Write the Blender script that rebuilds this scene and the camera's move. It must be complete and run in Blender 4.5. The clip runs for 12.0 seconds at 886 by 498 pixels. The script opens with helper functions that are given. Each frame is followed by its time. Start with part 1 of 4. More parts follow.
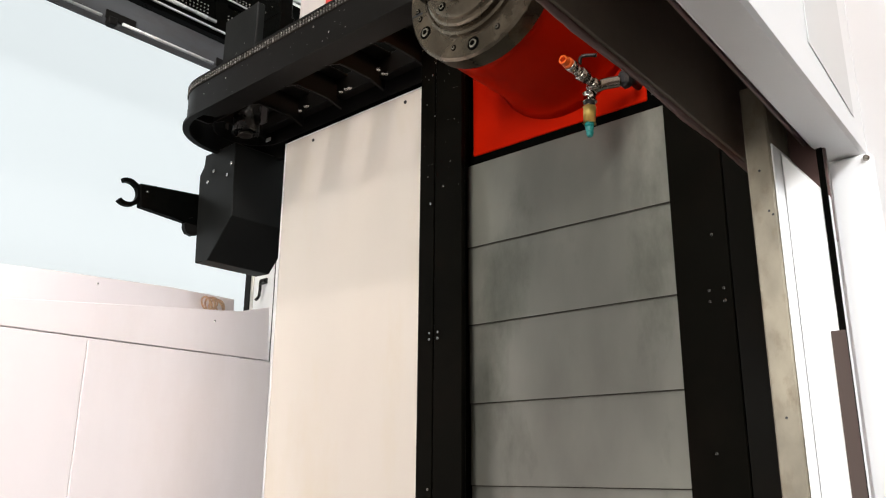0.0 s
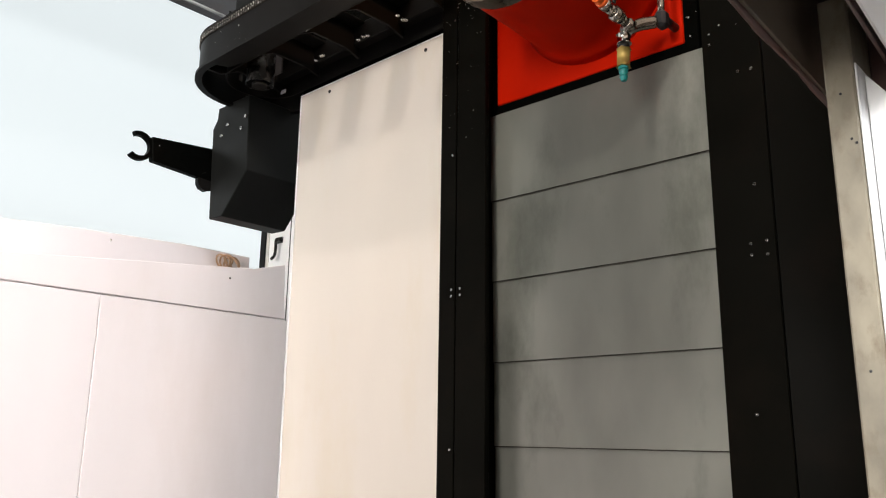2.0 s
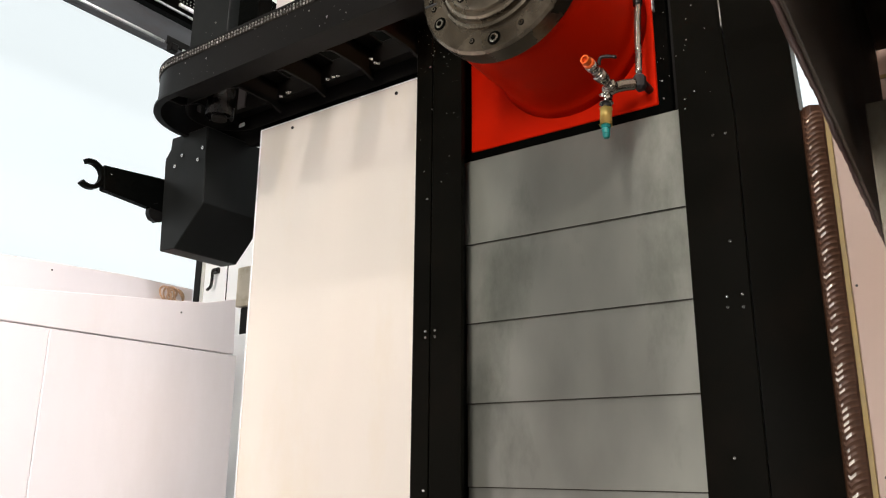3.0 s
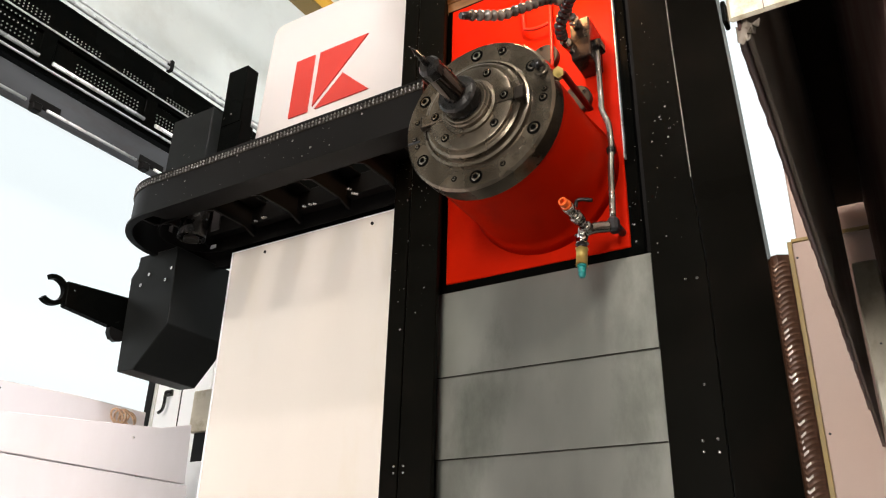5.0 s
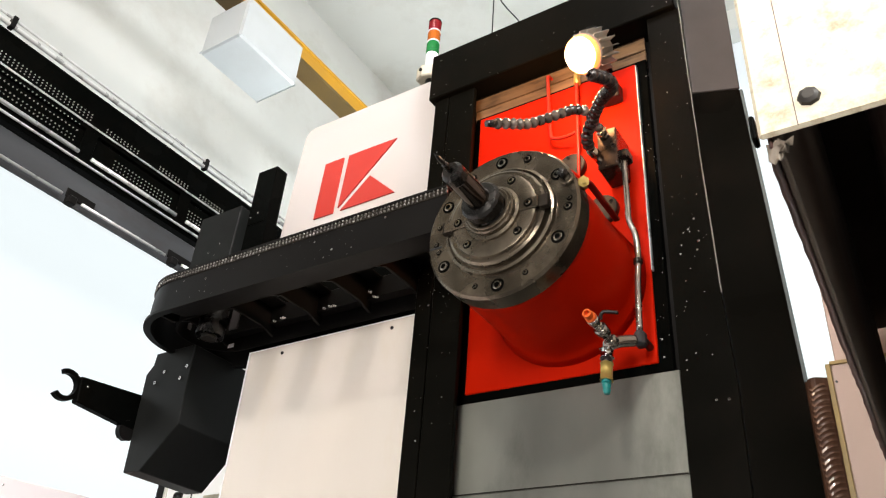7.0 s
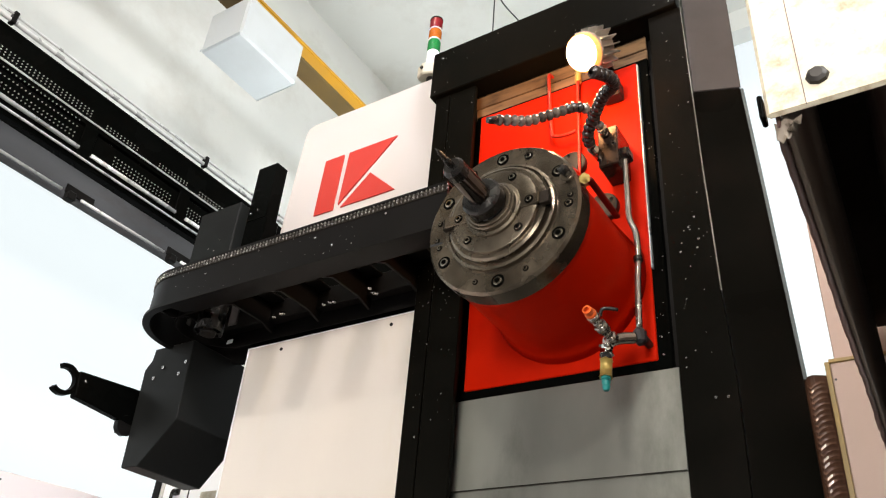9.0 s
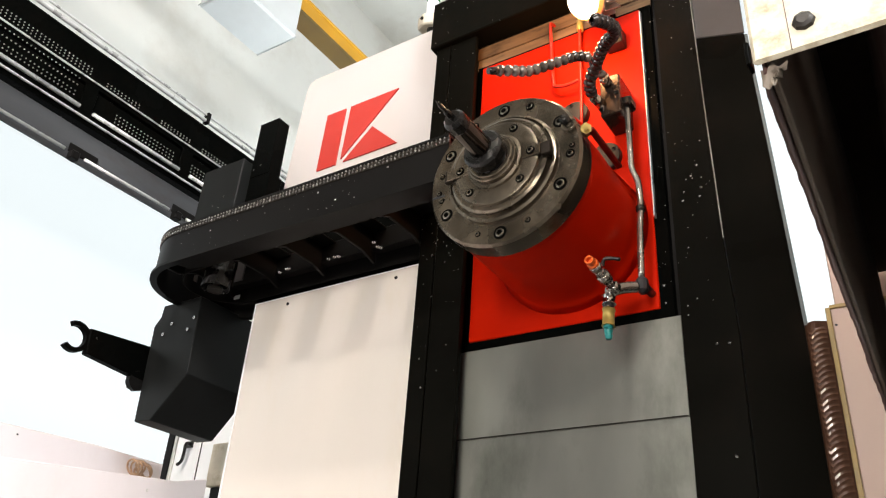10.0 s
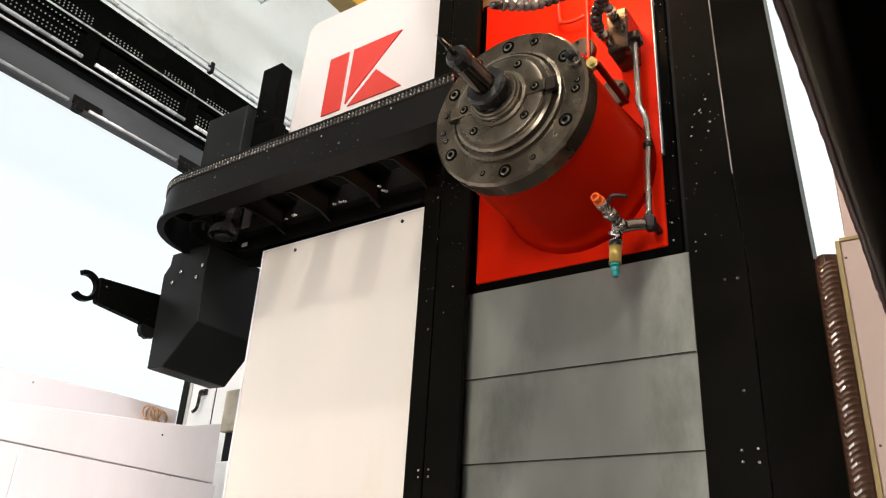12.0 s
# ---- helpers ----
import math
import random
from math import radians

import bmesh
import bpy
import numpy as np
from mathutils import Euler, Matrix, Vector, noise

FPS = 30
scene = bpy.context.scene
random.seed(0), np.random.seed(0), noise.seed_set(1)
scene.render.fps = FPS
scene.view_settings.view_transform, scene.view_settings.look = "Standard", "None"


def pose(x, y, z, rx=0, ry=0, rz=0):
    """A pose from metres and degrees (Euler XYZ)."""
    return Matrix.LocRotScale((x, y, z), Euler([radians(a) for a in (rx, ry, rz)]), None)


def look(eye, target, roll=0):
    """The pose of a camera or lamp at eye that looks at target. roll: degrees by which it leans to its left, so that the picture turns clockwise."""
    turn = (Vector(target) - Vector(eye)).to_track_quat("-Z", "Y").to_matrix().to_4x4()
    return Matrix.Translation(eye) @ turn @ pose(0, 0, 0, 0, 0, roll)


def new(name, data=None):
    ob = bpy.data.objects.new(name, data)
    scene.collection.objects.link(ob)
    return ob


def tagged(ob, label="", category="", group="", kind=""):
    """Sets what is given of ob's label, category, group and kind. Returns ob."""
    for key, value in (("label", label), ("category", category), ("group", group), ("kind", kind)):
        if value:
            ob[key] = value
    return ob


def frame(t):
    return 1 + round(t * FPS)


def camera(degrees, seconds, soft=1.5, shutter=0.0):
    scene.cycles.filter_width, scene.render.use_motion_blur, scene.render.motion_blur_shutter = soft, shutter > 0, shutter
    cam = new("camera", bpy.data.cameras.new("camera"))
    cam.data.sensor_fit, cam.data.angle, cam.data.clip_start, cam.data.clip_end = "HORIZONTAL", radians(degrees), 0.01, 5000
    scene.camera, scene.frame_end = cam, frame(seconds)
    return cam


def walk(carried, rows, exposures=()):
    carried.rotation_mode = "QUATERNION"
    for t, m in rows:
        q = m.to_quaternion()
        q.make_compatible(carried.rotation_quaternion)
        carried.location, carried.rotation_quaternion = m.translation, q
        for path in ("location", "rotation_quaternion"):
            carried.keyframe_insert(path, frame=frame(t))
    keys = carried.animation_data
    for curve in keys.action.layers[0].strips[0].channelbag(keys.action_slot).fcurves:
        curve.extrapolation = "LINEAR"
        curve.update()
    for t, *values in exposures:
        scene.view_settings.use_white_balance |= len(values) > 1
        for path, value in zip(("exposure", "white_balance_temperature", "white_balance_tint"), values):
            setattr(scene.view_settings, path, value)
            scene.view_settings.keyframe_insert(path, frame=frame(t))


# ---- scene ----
# camera: seconds, place in metres, Euler turn in degrees
cam = camera(58.43, 12.0, soft=1.2)
ROWS = [
    (0.0, 1.1482, -1.7516, 1.3391, 105.95, -0.36, 41.59),
    (0.5, 1.1411, -1.7380, 1.3497, 105.20, 0.03, 42.10),
    (1.0, 1.1174, -1.7198, 1.3495, 104.72, -0.22, 42.29),
    (1.5, 1.0985, -1.6876, 1.3511, 103.71, -0.26, 43.07),
    (2.0, 1.0636, -1.6921, 1.3346, 103.35, -0.78, 42.56),
    (2.5, 0.9972, -1.7678, 1.3564, 103.41, -0.90, 39.60),
    (3.0, 0.9334, -1.8692, 1.3630, 105.44, -0.44, 35.46),
    (3.2, 0.9127, -1.8789, 1.3499, 107.03, -0.58, 34.02),
    (5.0, 0.8876, -1.9100, 1.3770, 114.60, -1.40, 31.59),
    (5.5, 0.8800, -1.8992, 1.3809, 116.68, -2.29, 31.97),
    (6.0, 0.8781, -1.8917, 1.3908, 118.49, -2.97, 32.34),
    (6.5, 0.8805, -1.8765, 1.4051, 120.20, -3.51, 32.60),
    (7.0, 0.8810, -1.8599, 1.4202, 121.87, -3.96, 32.56),
    (7.9, 0.8756, -1.8578, 1.4122, 123.93, -4.25, 32.24),
    (8.8, 0.8705, -1.8590, 1.3978, 122.98, -4.20, 32.09),
    (9.0, 0.8732, -1.8566, 1.4069, 121.99, -4.27, 32.22),
    (9.5, 0.8812, -1.8563, 1.4069, 120.17, -3.93, 32.73),
    (10.0, 0.8851, -1.8580, 1.4016, 118.55, -3.68, 33.07),
    (10.5, 0.8829, -1.8592, 1.3958, 117.19, -3.47, 33.31),
    (11.0, 0.8841, -1.8542, 1.3933, 116.11, -3.32, 33.63),
    (11.5, 0.8835, -1.8399, 1.3863, 115.45, -3.26, 33.92),
    (12.0, 0.8847, -1.8267, 1.3831, 114.97, -3.22, 34.21),
]
walk(cam, [(t, pose(x, y, z, rx, ry, rz)) for t, x, y, z, rx, ry, rz in ROWS], exposures=[(0.0, -0.2), (1.0, -0.17), (2.0, -0.18), (2.5, -0.33), (3.0, -0.06), (3.2, 0.0), (12.0, 0.0)])

# ---- light ----
world = bpy.data.worlds.new("hall_sky")
scene.world = world
world.use_nodes = True
wn, wl = world.node_tree.nodes, world.node_tree.links
sky = wn.new("ShaderNodeTexSky")
sky.sky_type, sky.sun_disc = "NISHITA", False
sky.sun_elevation, sky.sun_rotation = radians(40), radians(200)
wl.new(sky.outputs[0], wn["Background"].inputs[0])
wn["Background"].inputs[1].default_value = 0.08


def lamp(name, at, target, size, power, colour):
    data = bpy.data.lights.new(name, "AREA")
    data.shape, data.size, data.size_y, data.energy, data.color = "RECTANGLE", size[0], size[1], power, colour
    ob = new(name, data)
    ob.matrix_world = look(at, target)
    return ob


# Soft front fill added for the hall's ambient light; its source is unseen
lamp("unseen_lamp", (1.5, -8.4, 2.6), (-0.6, 0.0, 2.3), (4.0, 2.0), 560, (1.0, 0.945, 0.895))
# Two unseen lamps inferred from the striped shadows on the cream panel
lamp("unseen_lamp", (0.60, -5.3, 6.15), (-0.95, 0.07, 2.2), (0.25, 0.25), 140, (1.0, 0.93, 0.84))
lamp("unseen_lamp", (0.35, -4.2, 9.2), (-0.95, 0.07, 2.4), (0.14, 0.14), 260, (1.0, 0.89, 0.83))
# Added lamp, unseen on the right, brightens the door frame and guard wall
lamp("unseen_lamp", (6.0, -4.2, 6.0), (-0.6, -1.0, 1.6), (2.5, 1.5), 900, (0.96, 0.98, 1.0))
# Uplight added behind the machine to brighten the hall wall and duct
lamp("unseen_lamp", (-2.6, 3.2, 4.2), (-4.0, 5.2, 8.2), (1.4, 1.4), 260, (0.93, 0.98, 1.0))

bulb_light = bpy.data.lights.new("work_lamp_light", "POINT")
bulb_light.energy, bulb_light.color, bulb_light.shadow_soft_size = 14.0, (1.0, 0.52, 0.22), 0.05
new("work_lamp_light", bulb_light).location = (0.105, -0.195, 3.27)


# ---- materials ----
def material(name, base, rough=0.5, metal=0.0, vary=0.25, scale=6.0, stain=None, stain_amount=0.0, stain_scale=2.0,
             bump=0.05, grain=90.0, stretch=(1, 1, 1), coat=0.0, spec=0.5, emit=None, power=0.0, per_piece=0.0):
    """Base colour with grain and stains at two scales, uneven gloss and fine relief."""
    m = bpy.data.materials.new(name)
    m.use_nodes = True
    n, k = m.node_tree.nodes, m.node_tree.links
    b = n["Principled BSDF"]
    b.inputs["Metallic"].default_value = metal
    b.inputs["Coat Weight"].default_value = coat
    b.inputs["Specular IOR Level"].default_value = spec
    where = n.new("ShaderNodeTexCoord")
    place = n.new("ShaderNodeMapping")
    place.inputs["Scale"].default_value = stretch
    k.new(where.outputs["Object"], place.inputs[0])
    fine, wide = n.new("ShaderNodeTexNoise"), n.new("ShaderNodeTexNoise")
    for tex, s, d in ((fine, grain, 4.0), (wide, scale, 6.0)):
        tex.inputs["Scale"].default_value, tex.inputs["Detail"].default_value = s, d
        k.new(place.outputs[0], tex.inputs["Vector"])
    ramp = n.new("ShaderNodeMapRange")
    ramp.inputs["From Min"].default_value, ramp.inputs["From Max"].default_value = 0.3, 0.7
    ramp.inputs["To Min"].default_value, ramp.inputs["To Max"].default_value = 1 - vary, 1 + vary * 0.6
    k.new(wide.outputs["Fac"], ramp.inputs["Value"])
    tone = n.new("ShaderNodeMix")
    tone.data_type, tone.blend_type = "RGBA", "MULTIPLY"
    tone.inputs["Factor"].default_value = 1.0
    tone.inputs["A"].default_value = (*base, 1)
    k.new(ramp.outputs[0], tone.inputs["B"])
    out = tone.outputs["Result"]
    if stain:
        spot = n.new("ShaderNodeTexNoise")
        spot.inputs["Scale"].default_value, spot.inputs["Detail"].default_value = stain_scale, 8.0
        spot.inputs["Roughness"].default_value = 0.65
        k.new(place.outputs[0], spot.inputs["Vector"])
        cut = n.new("ShaderNodeMapRange")
        cut.inputs["From Min"].default_value, cut.inputs["From Max"].default_value = 0.5, 0.72
        cut.inputs["To Max"].default_value = stain_amount
        k.new(spot.outputs["Fac"], cut.inputs["Value"])
        mix = n.new("ShaderNodeMix")
        mix.data_type = "RGBA"
        k.new(cut.outputs[0], mix.inputs["Factor"])
        k.new(out, mix.inputs["A"])
        mix.inputs["B"].default_value = (*stain, 1)
        out = mix.outputs["Result"]
    if per_piece:
        info = n.new("ShaderNodeObjectInfo")
        shift = n.new("ShaderNodeMapRange")
        shift.inputs["To Min"].default_value, shift.inputs["To Max"].default_value = 1 - per_piece, 1 + per_piece
        k.new(info.outputs["Random"], shift.inputs["Value"])
        mul = n.new("ShaderNodeMix")
        mul.data_type, mul.blend_type = "RGBA", "MULTIPLY"
        mul.inputs["Factor"].default_value = 1.0
        k.new(out, mul.inputs["A"])
        k.new(shift.outputs[0], mul.inputs["B"])
        out = mul.outputs["Result"]
    k.new(out, b.inputs["Base Color"])
    gloss = n.new("ShaderNodeMapRange")
    gloss.inputs["From Min"].default_value, gloss.inputs["From Max"].default_value = 0.3, 0.7
    gloss.inputs["To Min"].default_value, gloss.inputs["To Max"].default_value = max(0.03, rough * 0.75), min(1, rough * 1.3)
    k.new(wide.outputs["Fac"], gloss.inputs["Value"])
    k.new(gloss.outputs[0], b.inputs["Roughness"])
    if bump:
        rel = n.new("ShaderNodeBump")
        rel.inputs["Strength"].default_value, rel.inputs["Distance"].default_value = bump, 0.002
        k.new(fine.outputs["Fac"], rel.inputs["Height"])
        k.new(rel.outputs[0], b.inputs["Normal"])
    if emit:
        b.inputs["Emission Color"].default_value = (*emit, 1)
        b.inputs["Emission Strength"].default_value = power
    return m


BLACK = material("black_enamel", (0.0017, 0.0019, 0.0016), 0.25, spec=0.014, vary=0.3, scale=3, bump=0.06, grain=160, stain=(0.0034, 0.0027, 0.002), stain_amount=0.6, stain_scale=5)
DARK = material("dark_satin_paint", (0.0078, 0.0071, 0.0066), 0.42, spec=0.07, vary=0.2, scale=4, bump=0.1, grain=200)
COLUMNBLACK = material("black_column_enamel", (0.0036, 0.0034, 0.0025), 0.34, spec=0.02, vary=0.3, scale=3, bump=0.08, grain=180, stain=(0.0085, 0.0062, 0.0045), stain_amount=0.6, stain_scale=4)
RED = material("red_enamel", (0.48, 0.0105, 0.0006), 0.45, spec=0.05, vary=0.12, scale=3, bump=0.04, grain=140, stain=(0.36, 0.006, 0.0008), stain_amount=0.6, stain_scale=4)
STEEL = material("ground_steel", (0.175, 0.144, 0.106), 0.25, metal=0.85, vary=0.45, scale=11, bump=0.06, grain=220, stain=(0.05, 0.04, 0.026), stain_amount=0.8, stain_scale=10)
CHROME = material("chrome", (0.62, 0.6, 0.57), 0.14, metal=1.0, vary=0.1, bump=0.0)
DARKSTEEL = material("oiled_dark_steel", (0.035, 0.033, 0.031), 0.25, metal=0.7, vary=0.3, scale=20, bump=0.05)
OILED = material("oil_wet_steel", (0.07, 0.06, 0.052), 0.12, metal=0.95, vary=0.2, scale=25, bump=0.03)
COVER = material("brushed_cover_steel", (0.205, 0.207, 0.181), 0.38, metal=0.6, vary=0.4, scale=2.2, bump=0.1, grain=60, stretch=(1, 1, 0.45), stain=(0.052, 0.06, 0.044), stain_amount=0.9, stain_scale=2.6)
TOPCOVER = material("oily_brown_cover_steel", (0.27, 0.155, 0.075), 0.45, metal=0.1, vary=0.5, scale=7, bump=0.5, grain=40, stretch=(0.5, 1, 2.5), stain=(0.03, 0.018, 0.01), stain_amount=0.9, stain_scale=12)
CREAM = material("cream_enamel_panel", (0.67, 0.615, 0.55), 0.42, vary=0.06, scale=2, bump=0.03, grain=150, stretch=(1, 1, 0.35), stain=(0.62, 0.535, 0.4), stain_amount=0.6, stain_scale=2.6)
WHITE = material("white_enamel", (0.86, 0.86, 0.86), 0.4, vary=0.05, scale=2, bump=0.03, grain=120)
PINKISH = material("pale_guard_enamel", (0.81, 0.745, 0.752), 0.5, vary=0.06, scale=1.5, bump=0.03, grain=80, stretch=(1, 1, 0.3), stain=(0.68, 0.6, 0.57), stain_amount=0.4, stain_scale=1.7)
SIGNWHITE = material("warm_white_panel", (0.54, 0.492, 0.468), 0.45, vary=0.04, scale=2, bump=0.03)
DARKRED = material("shaded_red_rim", (0.16, 0.006, 0.003), 0.4, vary=0.2, spec=0.2)
CHAIN = material("greasy_chain_steel", (0.24, 0.225, 0.21), 0.25, metal=0.6, vary=0.4, scale=80)
DULLSTEEL = material("dull_grey_steel", (0.034, 0.03, 0.026), 0.45, metal=0.5, vary=0.3, scale=25, bump=0.1)
LOGO = material("signal_red_film", (0.46, 0.03, 0.02), 0.5, vary=0.05, bump=0.0)
DIRTY = material("grimy_cream_enamel", (0.55, 0.49, 0.38), 0.5, vary=0.18, scale=8, bump=0.15, grain=60, stain=(0.26, 0.2, 0.12), stain_amount=0.8, stain_scale=9)
GRIME = material("dark_greasy_steel", (0.016, 0.0125, 0.0095), 0.45, vary=0.4, scale=5, bump=0.2, grain=40, spec=0.1, stain=(0.045, 0.035, 0.025), stain_amount=0.6, stain_scale=4)
PIPE = material("grey_pipe_steel", (0.36, 0.33, 0.29), 0.22, metal=0.9, vary=0.25, scale=25)
COIL = material("tan_cable_jacket", (0.52, 0.33, 0.2), 0.5, vary=0.3, scale=60)
ROOMWALL = material("stained_hall_plaster", (0.68, 0.69, 0.66), 0.85, vary=0.08, scale=0.7, bump=0.1, grain=20, stain=(0.5, 0.48, 0.43), stain_amount=0.6, stain_scale=0.9)
# Dark, to limit bounce from the floor and the unseen walls
CONCRETE = material("hall_concrete", (0.075, 0.074, 0.07), 0.8, vary=0.25, scale=1.2, bump=0.2, grain=30)
YELLOW = material("crane_yellow", (0.6, 0.3, 0.012), 0.5, vary=0.15, scale=2, bump=0.05, stain=(0.3, 0.17, 0.02), stain_amount=0.5, stain_scale=2)
BRASS = material("brass", (0.5, 0.36, 0.1), 0.38, metal=0.4, vary=0.15, scale=30)
COPPER = material("red_painted_tube", (0.42, 0.02, 0.008), 0.35, metal=0.0, spec=0.3, vary=0.2, scale=30)
TEAL = material("teal_plastic", (0.01, 0.2, 0.19), 0.35, vary=0.1, bump=0)
ORANGE = material("orange_plastic", (0.8, 0.13, 0.02), 0.35, vary=0.1, bump=0)
RUBBER = material("black_plastic", (0.02, 0.02, 0.022), 0.35, vary=0.2, bump=0.05)
HOSE = material("oily_hose_plastic", (0.12, 0.095, 0.078), 0.14, vary=0.5, scale=40, bump=0.05, coat=0.8, per_piece=0.7)
DARKHOSE = material("dark_oily_hose_plastic", (0.022, 0.014, 0.012), 0.25, vary=0.4, scale=40, bump=0.05, coat=0.15, per_piece=0.3)
# Pale colour that paints the glints on the bellows folds
FOLDGLINT = material("painted_fold_glint", (0.7, 0.64, 0.58), 0.2, metal=0.5, vary=0.5, scale=60, bump=0)
BELLOW = material("brown_bellows_cloth", (0.07, 0.034, 0.02), 0.36, metal=0.0, spec=0.35, vary=0.4, scale=30, bump=0.15, grain=90, coat=0.08)
DIRTYHEM = material("brown_greasy_hem", (0.13, 0.07, 0.06), 0.4, vary=0.4, scale=12, bump=0.1)
BROWNCOVER = material("dark_brown_cover", (0.045, 0.026, 0.02), 0.5, vary=0.2, scale=6)
ENDPLATE = material("spotted_cream_enamel", (0.67, 0.605, 0.455), 0.45, vary=0.12, scale=14, bump=0.06, grain=90, stain=(0.3, 0.2, 0.1), stain_amount=0.85, stain_scale=70)
RAILSHEET = material("oil_brown_rail_sheet", (0.2, 0.165, 0.13), 0.45, vary=0.4, scale=5, bump=0.15, grain=40, spec=0.2, stain=(0.14, 0.11, 0.085), stain_amount=0.7, stain_scale=4)
GRIMYJAMB = material("oil_stained_jamb_enamel", (0.29, 0.255, 0.19), 0.45, vary=0.35, scale=26, bump=0.12, grain=90, stretch=(1, 1, 0.6), stain=(0.16, 0.12, 0.075), stain_amount=0.85, stain_scale=38)
OCHRE = material("ochre_edge_trim", (0.3, 0.21, 0.075), 0.5, vary=0.2, scale=20)
PINKPANEL = material("rosy_beige_panel", (0.46, 0.34, 0.285), 0.5, vary=0.08, scale=3, bump=0.05)
GLOW = material("backdrop_glow", (0.3, 0.32, 0.33), 1.0, vary=0.03, scale=0.4, bump=0, emit=(0.92, 0.985, 1.0), power=0.82)
BULB = material("lit_bulb_glass", (1, 0.9, 0.7), 0.3, vary=0, bump=0, emit=(1.0, 0.84, 0.6), power=10.0)
BLOOM = material("lamp_bloom", (0.9, 0.5, 0.2), 0.3, vary=0, bump=0, emit=(1.0, 0.3, 0.05), power=1.2)
ALU = material("cast_aluminium", (0.6, 0.57, 0.52), 0.4, metal=0.9, vary=0.15, scale=20)
CHANGER = material("dark_grey_changer_paint", (0.0105, 0.011, 0.0105), 0.45, spec=0.1, vary=0.25, scale=5, bump=0.08)
GREYPLATE = material("grey_satin_plate", (0.075, 0.068, 0.066), 0.4, spec=0.2, vary=0.2, scale=5)
BOLTSTEEL = material("bright_bolt_steel", (0.42, 0.38, 0.32), 0.16, metal=1.0, vary=0.4, scale=60, bump=0.0)
BLOCKSTEEL = material("oily_block_steel", (0.075, 0.052, 0.04), 0.2, metal=0.6, vary=0.5, scale=30, bump=0.05, stain=(0.05, 0.03, 0.02), stain_amount=0.8, stain_scale=22)
DUCTPAINT = material("pale_grey_duct_paint", (0.56, 0.585, 0.59), 0.6, vary=0.06, scale=1.5, bump=0.03, stain=(0.47, 0.48, 0.47), stain_amount=0.4, stain_scale=2)
# Crane yellow with the underside's shade put into the colour, plus stains
GIRDERSHADE = material("shaded_crane_yellow", (0.14, 0.085, 0.02), 0.55, vary=0.25, scale=2, bump=0.05, stain=(0.1, 0.055, 0.012), stain_amount=0.7, stain_scale=2.4)
BEAMGREY = material("stained_grey_beam", (0.06, 0.062, 0.066), 0.5, vary=0.35, scale=3, bump=0.1, spec=0.3, stretch=(1, 0.4, 1), stain=(0.045, 0.032, 0.03), stain_amount=0.8, stain_scale=4)
STRIPGREY = material("blue_grey_strip_paint", (0.12, 0.145, 0.15), 0.4, vary=0.25, scale=6, bump=0.04)
BRIGHTROD = material("bright_drawn_rod", (0.72, 0.72, 0.7), 0.3, metal=0.35, vary=0.2, scale=12, bump=0.02)
PALECOVER = material("pale_grey_cover_enamel", (0.7, 0.705, 0.695), 0.4, vary=0.05, scale=3, bump=0.03)
DROPLET = material("coolant_drop", (0.5, 0.5, 0.48), 0.15, metal=0.3, vary=0.1, bump=0)


# ---- builders ----
def root(name, at, label, category, group="", kind=""):
    ob = new(name)
    ob.location = at
    ob.empty_display_size = 0.05
    return tagged(ob, label, category, group, kind)


def part(name, bm, mat, parent, label=""):
    """Links a bmesh, built in world coordinates, as one mesh object under a thing or a part."""
    me = bpy.data.meshes.new(name)
    bm.normal_update()
    bm.to_mesh(me)
    bm.free()
    me.materials.append(mat)
    ob = new(name, me)
    if parent:
        ob.parent = parent
        if parent.type == "EMPTY":
            ob.matrix_parent_inverse = Matrix.Translation(parent.location).inverted()
    return tagged(ob, label)


def solo(name, bm, mat, label, category, group="", kind=""):
    return tagged(part(name, bm, mat, None), label, category, group, kind)


def box(x0, x1, y0, y1, z0, z1, bevel=0.002, bm=None, seg=1):
    own = bm is None
    new_bm = bmesh.new()
    bmesh.ops.create_cube(new_bm, size=1.0)
    for v in new_bm.verts:
        v.co = Vector(((x0 + x1) / 2 + v.co.x * (x1 - x0), (y0 + y1) / 2 + v.co.y * (y1 - y0), (z0 + z1) / 2 + v.co.z * (z1 - z0)))
    if bevel:
        bmesh.ops.bevel(new_bm, geom=new_bm.edges[:], offset=bevel, segments=seg, affect="EDGES", clamp_overlap=True)
    return new_bm if own else join(bm, new_bm)


def join(bm, other):
    me = bpy.data.meshes.new("scrap")
    other.to_mesh(me)
    other.free()
    bm.from_mesh(me)
    bpy.data.meshes.remove(me)
    return bm


def rod(p, q, r, seg=16, r2=None, bm=None, bevel=0.0):
    p, q = Vector(p), Vector(q)
    b = bmesh.new()
    bmesh.ops.create_cone(b, cap_ends=True, segments=seg, radius1=r, radius2=r if r2 is None else r2, depth=(q - p).length)
    b.transform(Matrix.Translation((p + q) / 2) @ (q - p).to_track_quat("Z", "Y").to_matrix().to_4x4())
    if bevel:
        rims = [e for e in b.edges if any(len(f.verts) > 4 for f in e.link_faces)]
        bmesh.ops.bevel(b, geom=rims, offset=bevel, segments=2, affect="EDGES")
    for f in b.faces:
        f.smooth = len(f.verts) <= 4
    return b if bm is None else join(bm, b)


